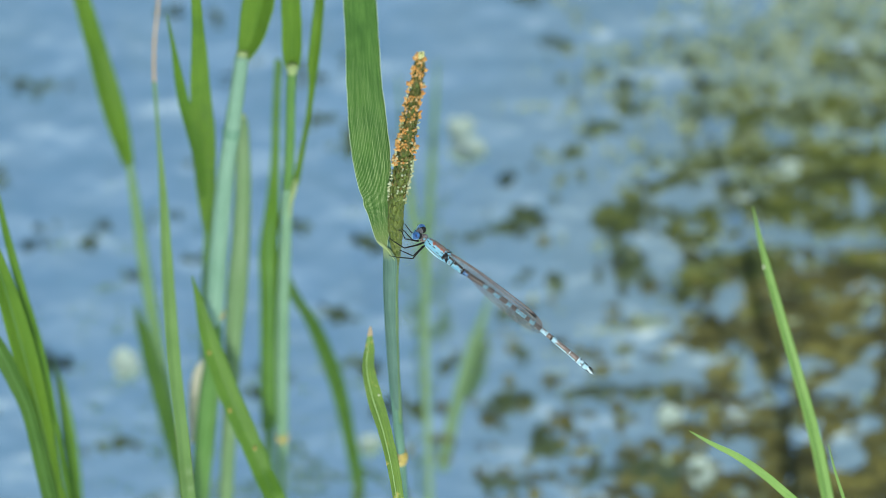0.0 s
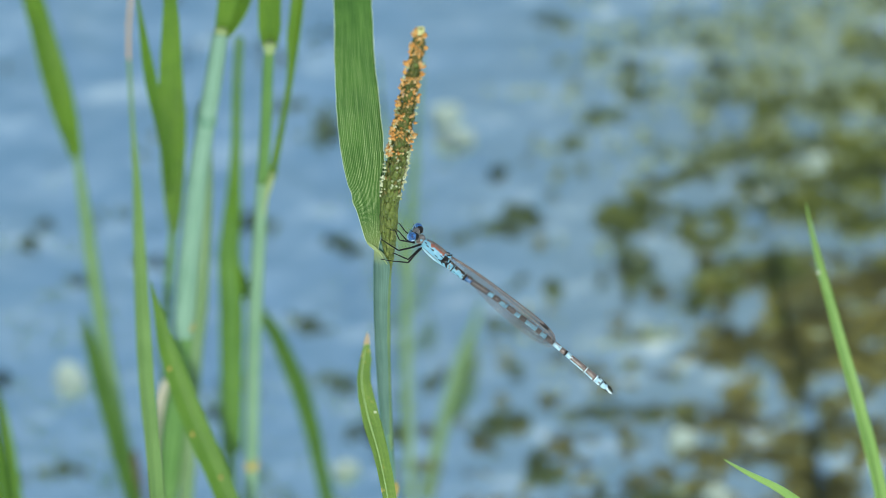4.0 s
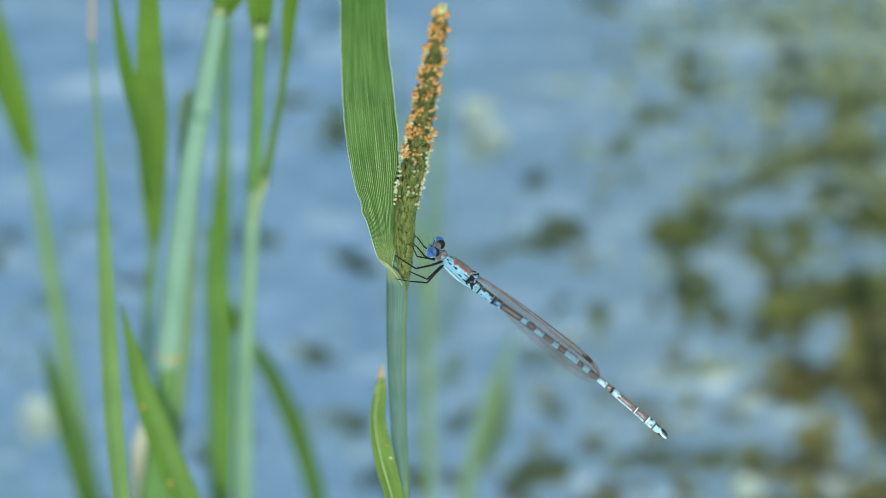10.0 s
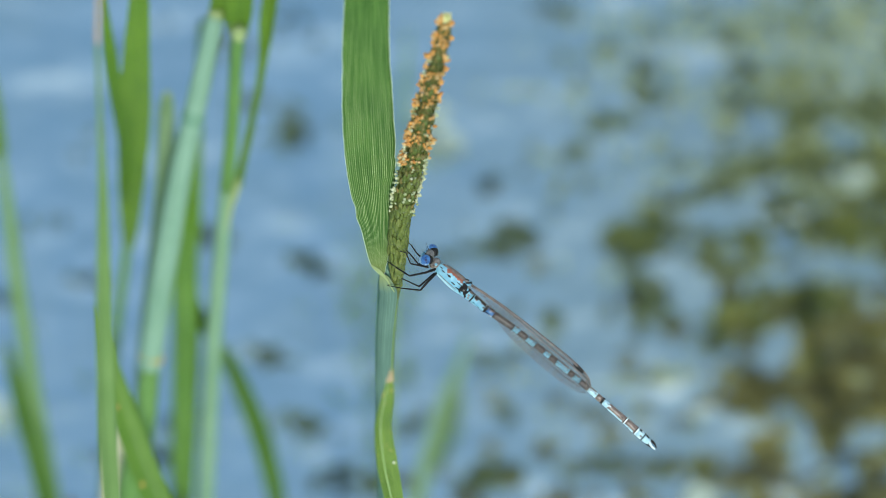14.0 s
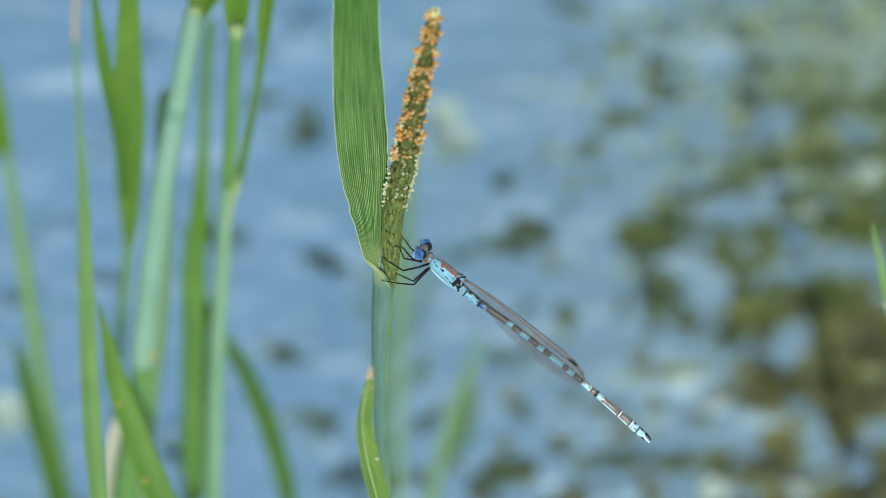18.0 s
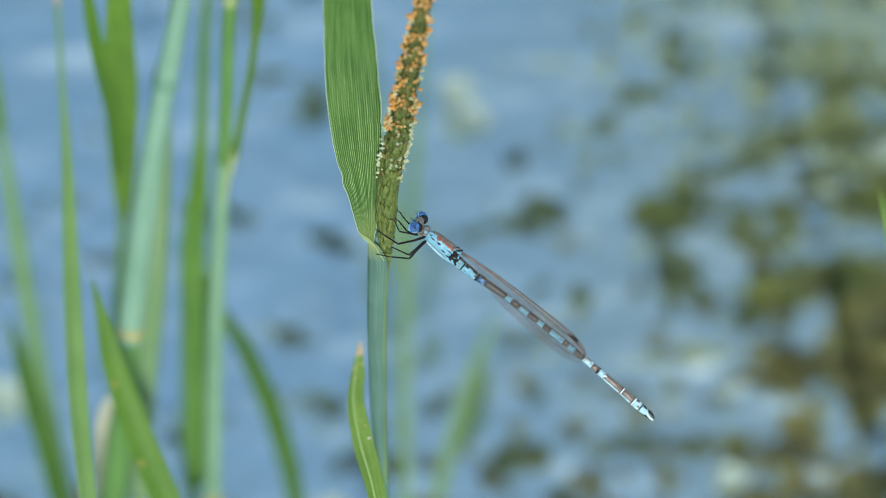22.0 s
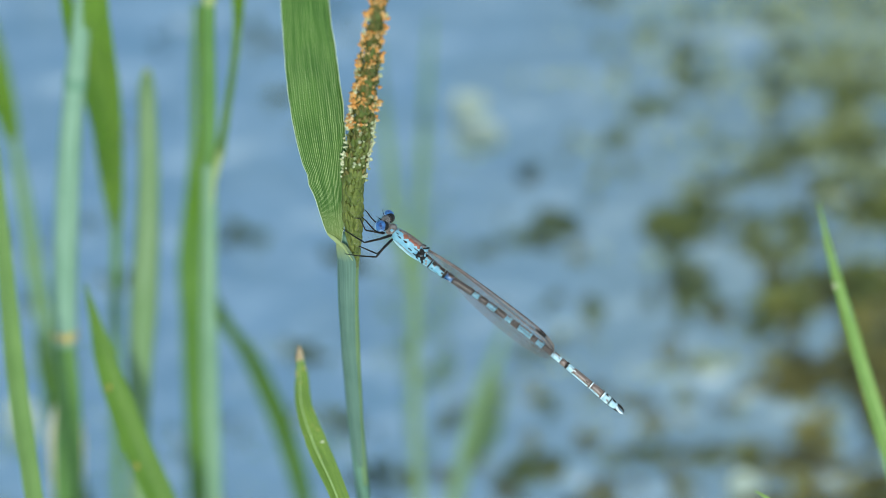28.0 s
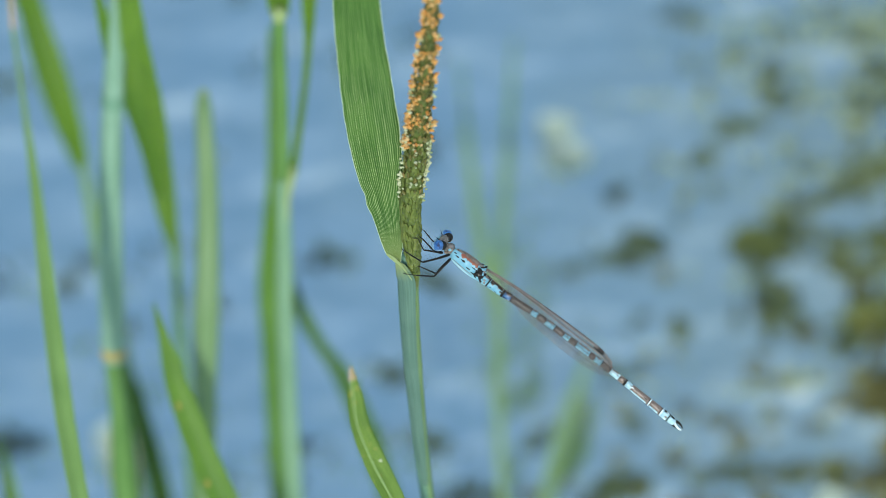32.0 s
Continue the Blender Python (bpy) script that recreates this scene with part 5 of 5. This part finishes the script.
for b in (1.35, -1.35):
    eye = part("eye", bead(body(-1.2, b, 0.40), (0.00067, 0.00062, 0.00073), axes, 24, 16), EYE, fly, "glossy blue compound eye")
    part("eye_rim", bead(body(-1.28, b * 0.98, 0.30), (0.00064, 0.00060, 0.00069), axes, 20, 14), EYE_RIM, eye, "pale lower rim of the eye")
    part("cap", bead(body(-0.90, b * 0.76, 0.5), (0.00062, 0.00062, 0.00062), axes), BLACK, head, "dark rear of the eye")
    for e1, e2 in ((0.05, 0.05), (0.5, -0.25), (-0.35, 0.42)):
        out = (side0 * (1 if b > 0 else 0.6) + ax * e1 + up0 * e2).normalized()
        r = 1 / math.sqrt((out.dot(ax) / 0.00067) ** 2 + (out.dot(SIDE) / 0.00062) ** 2 + (out.dot(UP) / 0.00073) ** 2)
        part("eye_spot", bead(body(-1.2, b, 0.40) + out * (r - 0.00006), (0.0002 if e1 == 0.05 else 0.00011,) * 3), PUPIL, eye)
part("face", bead(body(-1.55, 0, 0.05), (0.00038, 0.00075, 0.00045), axes), BLUE, head, "pale blue face")
for b in (0.5, -0.5):
    bm = bmesh.new()
    loft(bm, [[body(-1.5 - 0.9 * k, b * (1 + k), 0.55 + 0.35 * k) + (SIDE * math.cos(a) + UP * math.sin(a)) * (0.00006 * (1.2 - k)) for a in (0, 2.1, 4.2)] for k in (0, 0.5, 1)])
    part("antenna", bm, BLACK, head)
rnd = random.Random(9)
for n in range(26):
    s, b = rnd.uniform(-1.6, -0.2), rnd.uniform(-0.9, 0.9)
    p = body(s, b, 0.75)
    q = p + (UP * rnd.uniform(0.15, 0.4) + ax * rnd.uniform(-0.4, 0.2) + SIDE * rnd.uniform(-0.3, 0.3)) / 1000
    bm = bmesh.new()
    loft(bm, [[c + (SIDE * math.cos(a) + ax * math.sin(a)) * w for a in (0, 2.1, 4.2)] for c, w in ((p, 0.000022), (q, 0.000008))])
    part("bristle", bm, GREY, head)


# abdomen, ring by ring
def girth(s):
    return float(np.interp(s, [4.4, 5.2, 7, 9.5, 13, 24, 27, 30.4, 32.5, 33.6, 34.4], [0.74, 0.66, 0.56, 0.47, 0.41, 0.38, 0.41, 0.46, 0.52, 0.52, 0.38]))


def segment(s0, s1, mat, swell=1.0, parent=None, a0=0, a1=360, lift=0.0, name="segment", label=""):
    bm = bmesh.new()
    n = max(3, int((s1 - s0) * 3))
    whole = a1 - a0 >= 360
    rings = []
    for i in range(n + 1):
        s = s0 + (s1 - s0) * i / n
        edge = 0.93 if i in (0, n) and whole and s1 - s0 > 0.5 else 1.0
        r = (girth(s) * swell * edge + lift) / 1000
        c = body(s, 0, bow(s))
        if whole:
            rings.append([c + (UP * math.cos(a) + SIDE * math.sin(a)) * r for a in [2 * math.pi * k / 18 for k in range(18)]])
        else:
            angs = [radians(a0 + (a1 - a0) * k / 8) for k in range(9)]
            out = [c + (UP * math.cos(a) + SIDE * math.sin(a)) * r for a in angs]
            rings.append(out + [c + (UP * math.cos(a) + SIDE * math.sin(a)) * (r * 0.85) for a in angs[::-1]])
    loft(bm, rings)
    bmesh.ops.recalc_face_normals(bm, faces=bm.faces)
    return part(name, bm, mat, parent or fly, label)


BANDS = [(4.4, 6.2, BLUE), (6.2, 6.3, BLACK), (6.3, 8.3, BLUE), (8.3, 8.6, BLACK), (8.6, 9.6, DEEPBLUE), (9.6, 12.5, BROWN), (12.5, 13.4, BLUE), (13.4, 14.6, BROWN), (14.6, 15.9, BLUE), (15.9, 17.3, BROWN), (17.3, 18.2, BLUE), (18.2, 19.2, BROWN), (19.2, 21.2, BLUE), (21.2, 22.0, BROWN), (22.0, 23.0, BLUE), (23.0, 24.4, BROWN), (24.4, 25.7, BLUE), (25.7, 26.5, BROWN), (26.5, 26.8, BLACK), (26.8, 27.6, BLUE), (27.6, 30.35, BROWN), (30.35, 30.5, WHITE), (30.5, 32.2, BROWN), (32.2, 32.36, WHITE), (32.36, 33.3, BLUE), (33.3, 33.4, BLACK), (33.4, 34.35, BLUE)]
for s0, s1, mat in BANDS:
    mat = PALEBLUE if mat is BLUE and s0 > 24 else DUSK if mat is BROWN and s0 < 24 else mat
    seg = segment(s0, s1, mat, 1.06 if s1 - s0 < 0.4 else 1.0)
    if mat is BROWN and s1 - s0 > 1.1:
        segment(s0 + 0.1, s1 - 0.25, PALEBLUE if s0 > 25 else GREY, parent=seg, a0=95, a1=150, lift=0.012, name="stripe", label="pale side stripe")
        segment(s0 + 0.1, s1 - 0.25, BLUE if s0 > 25 else GREY, parent=seg, a0=210, a1=265, lift=0.012, name="stripe", label="pale side stripe")
    if mat in (BLUE, PALEBLUE) and s1 - s0 > 0.85 and s0 > 9:
        segment(s0 + 0.12, s1 - 0.3, BLACK if s0 < 12 or s0 > 32 else BROWN, parent=seg, a0=-20, a1=20, lift=0.012, name="stripe", label="dark back stripe")
for s0, s1, a1 in ((4.7, 5.3, 40), (5.3, 6.15, 18), (6.45, 7.0, 46), (7.0, 7.5, 20), (7.5, 8.2, 38), (8.7, 9.5, 30)):
    segment(s0, s1, BLACK, a0=-42, a1=a1, lift=0.014, name="stripe", label="black back stripe")
rnd = random.Random(33)
for joint in (6.3, 8.5, 12.4, 15.95, 19.15, 23.05, 26.6, 30.3, 32.15, 33.35):
    segment(joint - 0.05, joint + 0.06, BLACK, 1.05, name="joint", label="dark joint ring")
for n in range(42):
    s0 = rnd.uniform(24.6, 34.0) if n < 16 else rnd.uniform(4.8, 9.3)
    a0 = rnd.uniform(-10, 120) if n < 16 else rnd.choice((rnd.uniform(-20, 30), rnd.uniform(20, 110)))
    segment(s0, s0 + rnd.uniform(0.15, 0.45), rnd.choice((BLACK, GREY, BROWN, WHITE) if n < 16 else (BLACK, BLACK, GREY, BROWN)), a0=a0, a1=a0 + rnd.uniform(8, 22), lift=0.018, name="fleck")
for b in (0.2, -0.2):
    bm = bmesh.new()
    loft(bm, [[body(34.3 + 1.2 * k, b * (1 + 1.3 * math.sin(k * 3)), 0.22 - 0.25 * k) + (SIDE * math.cos(a) + UP * math.sin(a)) * (0.00017 * (1.15 - 0.7 * k)) for a in [k2 * math.pi / 4 for k2 in range(8)]] for k in (0, 0.25, 0.5, 0.75, 1)])
    bmesh.ops.recalc_face_normals(bm, faces=bm.faces)
    part("clasper", bm, WHITE if b > 0 else BLACK, fly, "tail clasper")
    bm = bmesh.new()
    loft(bm, [[body(34.2 + 0.7 * k, b, -0.22 - 0.05 * k) + (SIDE * math.cos(a) + UP * math.sin(a)) * (0.00014 * (1.1 - 0.7 * k)) for a in [k2 * math.pi / 4 for k2 in range(8)]] for k in (0, 0.5, 1)])
    bmesh.ops.recalc_face_normals(bm, faces=bm.faces)
    part("clasper", bm, BLACK, fly, "lower tail clasper")


# wings
def membrane_material():
    m, nodes, links, bsdf = material("wing_membrane")
    bsdf.inputs["Base Color"].default_value = (0.24, 0.185, 0.15, 1)
    bsdf.inputs["Roughness"].default_value = 0.25
    clear = nodes.new("ShaderNodeBsdfTransparent")
    mix = nodes.new("ShaderNodeMixShader")
    coord = nodes.new("ShaderNodeTexCoord")
    n = nodes.new("ShaderNodeTexNoise")
    n.inputs["Scale"].default_value = 900
    links.new(coord.outputs["Object"], n.inputs[0])
    span = nodes.new("ShaderNodeMapRange")
    span.inputs[3].default_value, span.inputs[4].default_value = 0.018, 0.038
    links.new(n.outputs[0], span.inputs[0])
    links.new(span.outputs[0], mix.inputs[0])
    links.new(clear.outputs[0], mix.inputs[1])
    links.new(bsdf.outputs[0], mix.inputs[2])
    links.new(mix.outputs[0], nodes["Material Output"].inputs[0])
    return m


FILM = membrane_material()
VEIN = plain("wing_vein", (0.035, 0.026, 0.02), (0.012, 0.009, 0.008), rough=0.45)
COSTA = plain("wing_leading_vein", (0.20, 0.155, 0.125), (0.085, 0.065, 0.052), rough=0.45)
W_S = [5.0, 6.8, 9.6, 11.2, 13.1, 15.2, 17.4, 19.4, 21.2, 22.6, 23.6, 24.3, 24.75]
W_TOP = [1.0, 1.25, 1.52, 1.60, 1.68, 1.75, 1.80, 1.84, 1.83, 1.70, 1.45, 1.05, 0.35]
W_LOW = [0.25, 0.22, -0.06, -0.5, -0.82, -0.97, -1.05, -1.08, -1.03, -0.88, -0.66, -0.35, 0.1]


def wing(b, stretch, drop, label):
    def edge(s):
        k = (s - 5.0) / stretch + 5.0
        return float(np.interp(k, W_S, W_TOP)), float(np.interp(k, W_S, W_LOW))

    def on(s, v, off=0.0):
        top, low = edge(s)
        ripple = 0.05 * math.sin(v * 17) * min(1, (s - 5) / 4)
        spread = b * (0.55 + 0.45 * min(1, (s - 5) / 8))
        return seen(s, low + (top - low) * v - drop, spread + ripple + off)

    end = 5.0 + 19.72 * stretch
    bm = bmesh.new()
    stations = [5.0 + (end - 5.0) * (1 - (1 - k / 44) ** 1.3) for k in range(45)]
    vs = [k / 10 for k in range(11)]
    loft(bm, [[on(s, v, 0.008) for v in vs] + [on(s, v, -0.008) for v in vs[::-1]] for s in stations])
    bmesh.ops.recalc_face_normals(bm, faces=bm.faces)
    ob = part("wing", bm, FILM, fly, label)
    vein, costa = bmesh.new(), bmesh.new()

    def strand(points, w, into=None):
        out = ax.cross(UP).normalized()
        rings = []
        for i, p in enumerate(points):
            t = (points[min(i + 1, len(points) - 1)] - points[max(i - 1, 0)]).normalized()
            n = t.cross(out).normalized()
            rings.append([p + n * w, p + out * w, p - n * w, p - out * w])
        loft(into or vein, rings)

    near = b > 0.4
    for v, w in ((1.0, 0.045), (0.965, 0.03), (0.93, 0.026), (0.885, 0.026), (0.84, 0.032), (0.70, 0.020), (0.56, 0.020), (0.42, 0.020), (0.28, 0.018), (0.14, 0.018), (0.0, 0.026))[:: 1 if near else 4]:
        last = end - (0.02 if v in (0.0, 1.0) else 0.25 + 0.4 * abs(v - 0.5))
        first = 5.0 if v > 0.6 or v == 0 else 7.0 + 4 * (0.7 - v)
        strand([on(first + (last - first) * k / 22, v + 0.03 * math.sin(k * 0.28) * (0 < v < 0.9)) for k in range(23)], w / 1000, costa if v in (1.0, 0.965, 0.84) else None)
    rnd = random.Random(int(stretch * 100 + b * 10))
    levels = [1.0, 0.93, 0.84, 0.70, 0.56, 0.42, 0.28, 0.14, 0.0]
    for i in range(len(levels) - 1):
        s = 7.2 + (0 if levels[i] > 0.6 else 4 * (0.7 - levels[i])) + rnd.uniform(0, 0.4)
        while s < end - 0.4:
            strand([on(s, levels[i]), on(s + rnd.uniform(-0.08, 0.08), levels[i + 1])], 0.021 / 1000)
            s += rnd.uniform(0.33, 0.5) * (1.4 if i == 0 else 1) * (1 if near else 2.6)
    bmesh.ops.recalc_face_normals(vein, faces=vein.faces)
    bmesh.ops.recalc_face_normals(costa, faces=costa.faces)
    part("leading_vein", costa, COSTA, ob, "thicker tan veins along the leading edge")
    part("vein_network", vein, VEIN, ob, "fine dark network of wing veins")
    spot = bmesh.new()
    s1 = 5.0 + 16.5 * stretch
    loft(spot, [[on(s, v, 0.07) for v in (0.88, 0.94, 1.0)] + [on(s, v, -0.04) for v in (1.0, 0.94, 0.88)] for s in np.linspace(s1, s1 + 0.95, 5)])
    bmesh.ops.recalc_face_normals(spot, faces=spot.faces)
    part("wing_spot", spot, BLACK, ob, "dark spot near the wing tip")


wing(0.50, 1.0, 0.2, "clear folded forewing with dark veins")
wing(0.34, 0.97, 0.2, "clear folded hindwing with dark veins")
wing(-0.34, 0.97, 0.16, "clear folded hindwing with dark veins")
wing(-0.50, 1.0, 0.08, "clear folded forewing with dark veins")


# legs: thigh, shin and foot each
def leg(points, widths):
    names = ("thigh", "shin", "foot", "foot")
    top = None
    for i in range(len(points) - 1):
        a, b = at(*points[i]), at(*points[i + 1])
        t = (b - a).normalized()
        n = t.orthogonal().normalized()
        o = t.cross(n)
        bm = bmesh.new()
        loft(bm, [[a + (b - a) * k + (n * math.cos(g) + o * math.sin(g)) * (w / 1000) for g in [q * math.pi / 4 for q in range(8)]] for k, w in ((0, 0.84 * widths[i] * 0.8), (0.15, 0.84 * widths[i]), (0.85, 0.84 * (widths[i] + widths[i + 1]) / 2), (1, 0.84 * widths[i + 1]))])
        bmesh.ops.recalc_face_normals(bm, faces=bm.faces)
        ob = part(names[i], bm, BLACK, fly if top is None else top, "thin black spiny leg" if i == 0 else "")
        top = top or ob
        if i == 1:
            for k in range(7):
                p = a + (b - a) * (0.12 + 0.12 * k)
                q = p + (n * (0.5 if k % 2 else -0.5) + t * 0.3 + along(0, -0.3, 0) * 0.3) / 1000
                bm = bmesh.new()
                loft(bm, [[p + (o * math.cos(g) + t * math.sin(g)) * 0.00002 for g in (0, 2.1, 4.2)], [q + (o * math.cos(g) + t * math.sin(g)) * 0.000006 for g in (0, 2.1, 4.2)]])
                part("spine", bm, BLACK, top)


leg([(5.6, -0.5, -3.2), (4.4, -0.75, -4.6), (3.43, -0.91, -4.4), (2.82, -2.27, -4.4), (2.1, -2.40, -4.3)], [0.16, 0.13, 0.10, 0.07, 0.05])
leg([(5.6, -0.6, -2.4), (4.42, -0.91, -1.8), (3.26, -2.27, -2.6), (2.4, -2.9, -3.6)], [0.16, 0.12, 0.08, 0.05])
leg([(4.9, -1.6, -2.0), (4.2, -2.25, -2.0), (3.43, -3.31, -2.8), (2.9, -3.5, -3.4)], [0.12, 0.10, 0.07, 0.05])
leg([(6.5, -0.3, -3.6), (5.2, 0.15, -5.2), (3.31, 0.57, -4.6), (1.6, -0.5, -3.0), (0.6, -1.16, -2.6)], [0.2, 0.17, 0.13, 0.08, 0.05])
leg([(6.6, 0.2, -3.4), (5.6, 1.2, -4.8), (4.67, 2.30, -4.6), (2.4, 2.1, -2.4), (0.72, 1.80, -0.8)], [0.2, 0.17, 0.13, 0.08, 0.05])
leg([(6.4, 0.3, -2.2), (5.4, 1.2, -0.6), (4.67, 1.88, 0.4), (2.57, 0.94, 0.2), (1.9, 0.8, 0.2)], [0.2, 0.16, 0.12, 0.08, 0.05])
cam.data.dof.focus_object = fly


def sway(ob, rows):
    """A stalk that leans sideways about its root: rows of seconds, degrees and, where it also leans forward, degrees of that."""
    m = ob.matrix_basis.copy()
    walk(ob, [(t, m @ pose(0, 0, 0, f[0] if f else 0, a, 0)) for t, a, *f in rows])


def motions():
    """The grasses sway a little in the air."""
    sway(reed_a, [(0, 1.79, 0.00), (6, 1.21, 0.00), (8, -0.12, 0.00), (9, -0.09, 0.00), (13, 0.07, 0.00), (16, -0.02, 0.00), (19, -0.31, 0.00), (23, -0.34, 0.00), (29, 1.57, -2.78), (30, 0.26, -3.28), (31, 0.98, -1.64), (32, -0.08, -1.64)])
    sway(reed_b, [(0, -0.34, 0.00), (6, 0.03, 0.00), (8, -0.09, 0.00), (9, -0.09, 0.00), (13, -0.28, 0.00), (16, -0.54, 0.00), (19, -0.58, 0.00), (23, -0.38, 0.00), (25, -0.29, 0.00), (28, -1.13, 0.00), (29, 0.74, 0.00), (30, -0.04, 0.00), (31, -0.98, 0.00), (32, -1.45, 0.00)])
    sway(reed_c, [(0, -0.66, 0.00), (6, 0.09, 0.00), (8, -0.26, 0.00), (9, -0.27, 0.00), (13, 0.38, 0.00), (16, -0.68, 0.00), (19, -0.39, 0.00), (23, -0.77, 0.00), (25, -1.42, 0.00), (28, -0.81, -0.93), (29, -1.68, -3.18), (30, -2.21, -3.09), (31, -0.83, -1.55), (32, -2.84, -1.55)])
    sway(reed_d, [(0, -1.06, -0.05), (6, -0.21, 0.02), (9, -0.44, 0.01), (13, 1.15, 0.07), (16, -0.54, 0.02), (19, -0.46, 0.01), (23, -1.38, -0.08), (25, -1.88, 0.02), (28, -6.26, -1.11), (29, -5.18, -2.12), (30, -7.68, -2.62), (31, -8.19, -2.35), (32, -8.72, -1.70)])
    sway(reed_e, [(0, 0.51, 0.00), (1, 0.67, 0.00), (2, 0.62, 0.00), (5, 0.75, 0.00), (6, 0.46, 0.00), (7, 0.50, 0.00), (8, 0.27, 0.00), (9, 0.20, 0.00), (10, 0.31, 0.00), (11, 0.39, 0.00), (12, 0.17, 0.00), (13, 0.02, 0.00), (16, -0.06, 0.00), (17, -0.14, 0.00), (18, -0.18, 0.00), (19, -0.13, 0.00), (20, -0.13, 0.00), (21, -0.18, 0.00), (22, -0.24, 0.00), (23, -0.08, 0.00), (24, -0.09, 0.00), (25, -0.06, 0.00), (28, -0.31, -0.89), (29, 0.96, -2.44), (30, 0.83, -2.95), (31, 0.99, -1.48), (32, -0.21, -1.48)])
    sway(reed_f, [(0, 0.77, 0.00), (9, -0.03, 0.00), (13, 0.42, 0.00), (16, -0.24, 0.00), (25, -0.08, 0.00), (28, -0.34, -0.63), (29, 0.14, -1.65), (30, -0.45, -2.10), (31, 0.00, -1.05), (32, -1.69, -1.05)])
    sway(reed_g, [(0, 1.37), (9, -0.13), (16, 0.08), (25, 0.10), (32, 0.17)])
    sway(arch, [(0, 2.95, 0.00), (6, 0.65, 0.00), (9, -0.02, 0.00), (16, 0.37, 0.00), (19, 0.19, 0.00), (23, 0.60, 0.00), (25, 1.32, 0.00), (28, 0.90, -0.73), (29, 1.70, -6.00), (30, 4.28, -2.44), (31, 4.10, -1.22), (32, 2.64, -1.22)])
    sway(front, [(0, 0.81, 0.00), (6, 0.52, 0.00), (8, 0.50, 0.00), (9, 0.36, 0.00), (13, -0.01, 0.00), (16, -0.17, 0.00), (19, -0.03, 0.00), (23, 0.14, 0.00), (25, 0.12, 0.00), (28, 0.65, -0.43), (29, 1.62, -0.60), (30, 1.55, -1.44), (31, 1.92, -0.72), (32, 0.51, -0.72)])
    sway(dark, [(0, 1.75), (6, 0.98), (8, 0.37), (9, 0.19), (13, 0.13), (16, -0.62), (19, -0.10), (23, -0.02), (25, 1.48), (32, 4.56)])
    sway(forked, [(0, 1.02), (9, -0.04), (16, 1.20), (25, -0.69), (28, -0.28), (30, -0.14), (31, 0.58), (32, -0.65)])
    sway(right, [(0, 0.16), (1, 0.06), (2, 0.28), (5, 0.47), (6, 0.68), (7, 0.66), (16, 0.05), (18, -0.14), (22, -0.06), (24, -0.31), (25, 0.07), (28, -0.46, 1.0), (29, 1.76, 1.0), (30, 0.94, 1.0), (31, 0.78, 1.0), (32, 0.86, 1.0)])
    tip, rest, line = at(*LOW[0][:3]), low_leaf.matrix_basis.copy(), along(0, 0, 1)
    for_tip = rest.inverted() @ tip
    lean = [(0, -0.26, 0.34, 0), (6, 0.05, -0.03, 0), (8, 0.12, 0, 0), (9, 0.02, 0, 0), (13, 0.58, -0.2, 0), (16, 0.12, 0, 0), (19, 0.07, -0.04, 0), (23, -0.10, 0.05, 1), (25, -0.41, 0.16, 3), (28, -0.74, 0.36, 4.5), (29, -1.2, 0.6, 14), (30, -1.27, 0.7, 9), (31, -0.69, 0.6, 6), (32, -0.81, 0.4, 6.5)]
    walk(low_leaf, [(t, rest @ pose(0, 0, 0, f, a, 0) @ Matrix.Translation(for_tip) @ Matrix.Rotation(radians(-turn), 4, line) @ Matrix.Translation(-for_tip)) for t, a, f, turn in lean])
    node = reed_d.matrix_basis.inverted() @ at(*P4[-1][:3])
    walk(upper_stem, [(t, Matrix.Translation(node) @ Matrix.Rotation(radians(a), 4, line) @ Matrix.Translation(-node)) for t, a in [(0, -2.56), (6, -2.11), (9, -1.39), (13, -2.02), (16, -0.93), (19, -2.44), (23, -0.43), (25, -1.74), (28, -0.34), (29, -0.07), (30, -0.86), (31, -0.32), (32, -0.01)]])


motions()
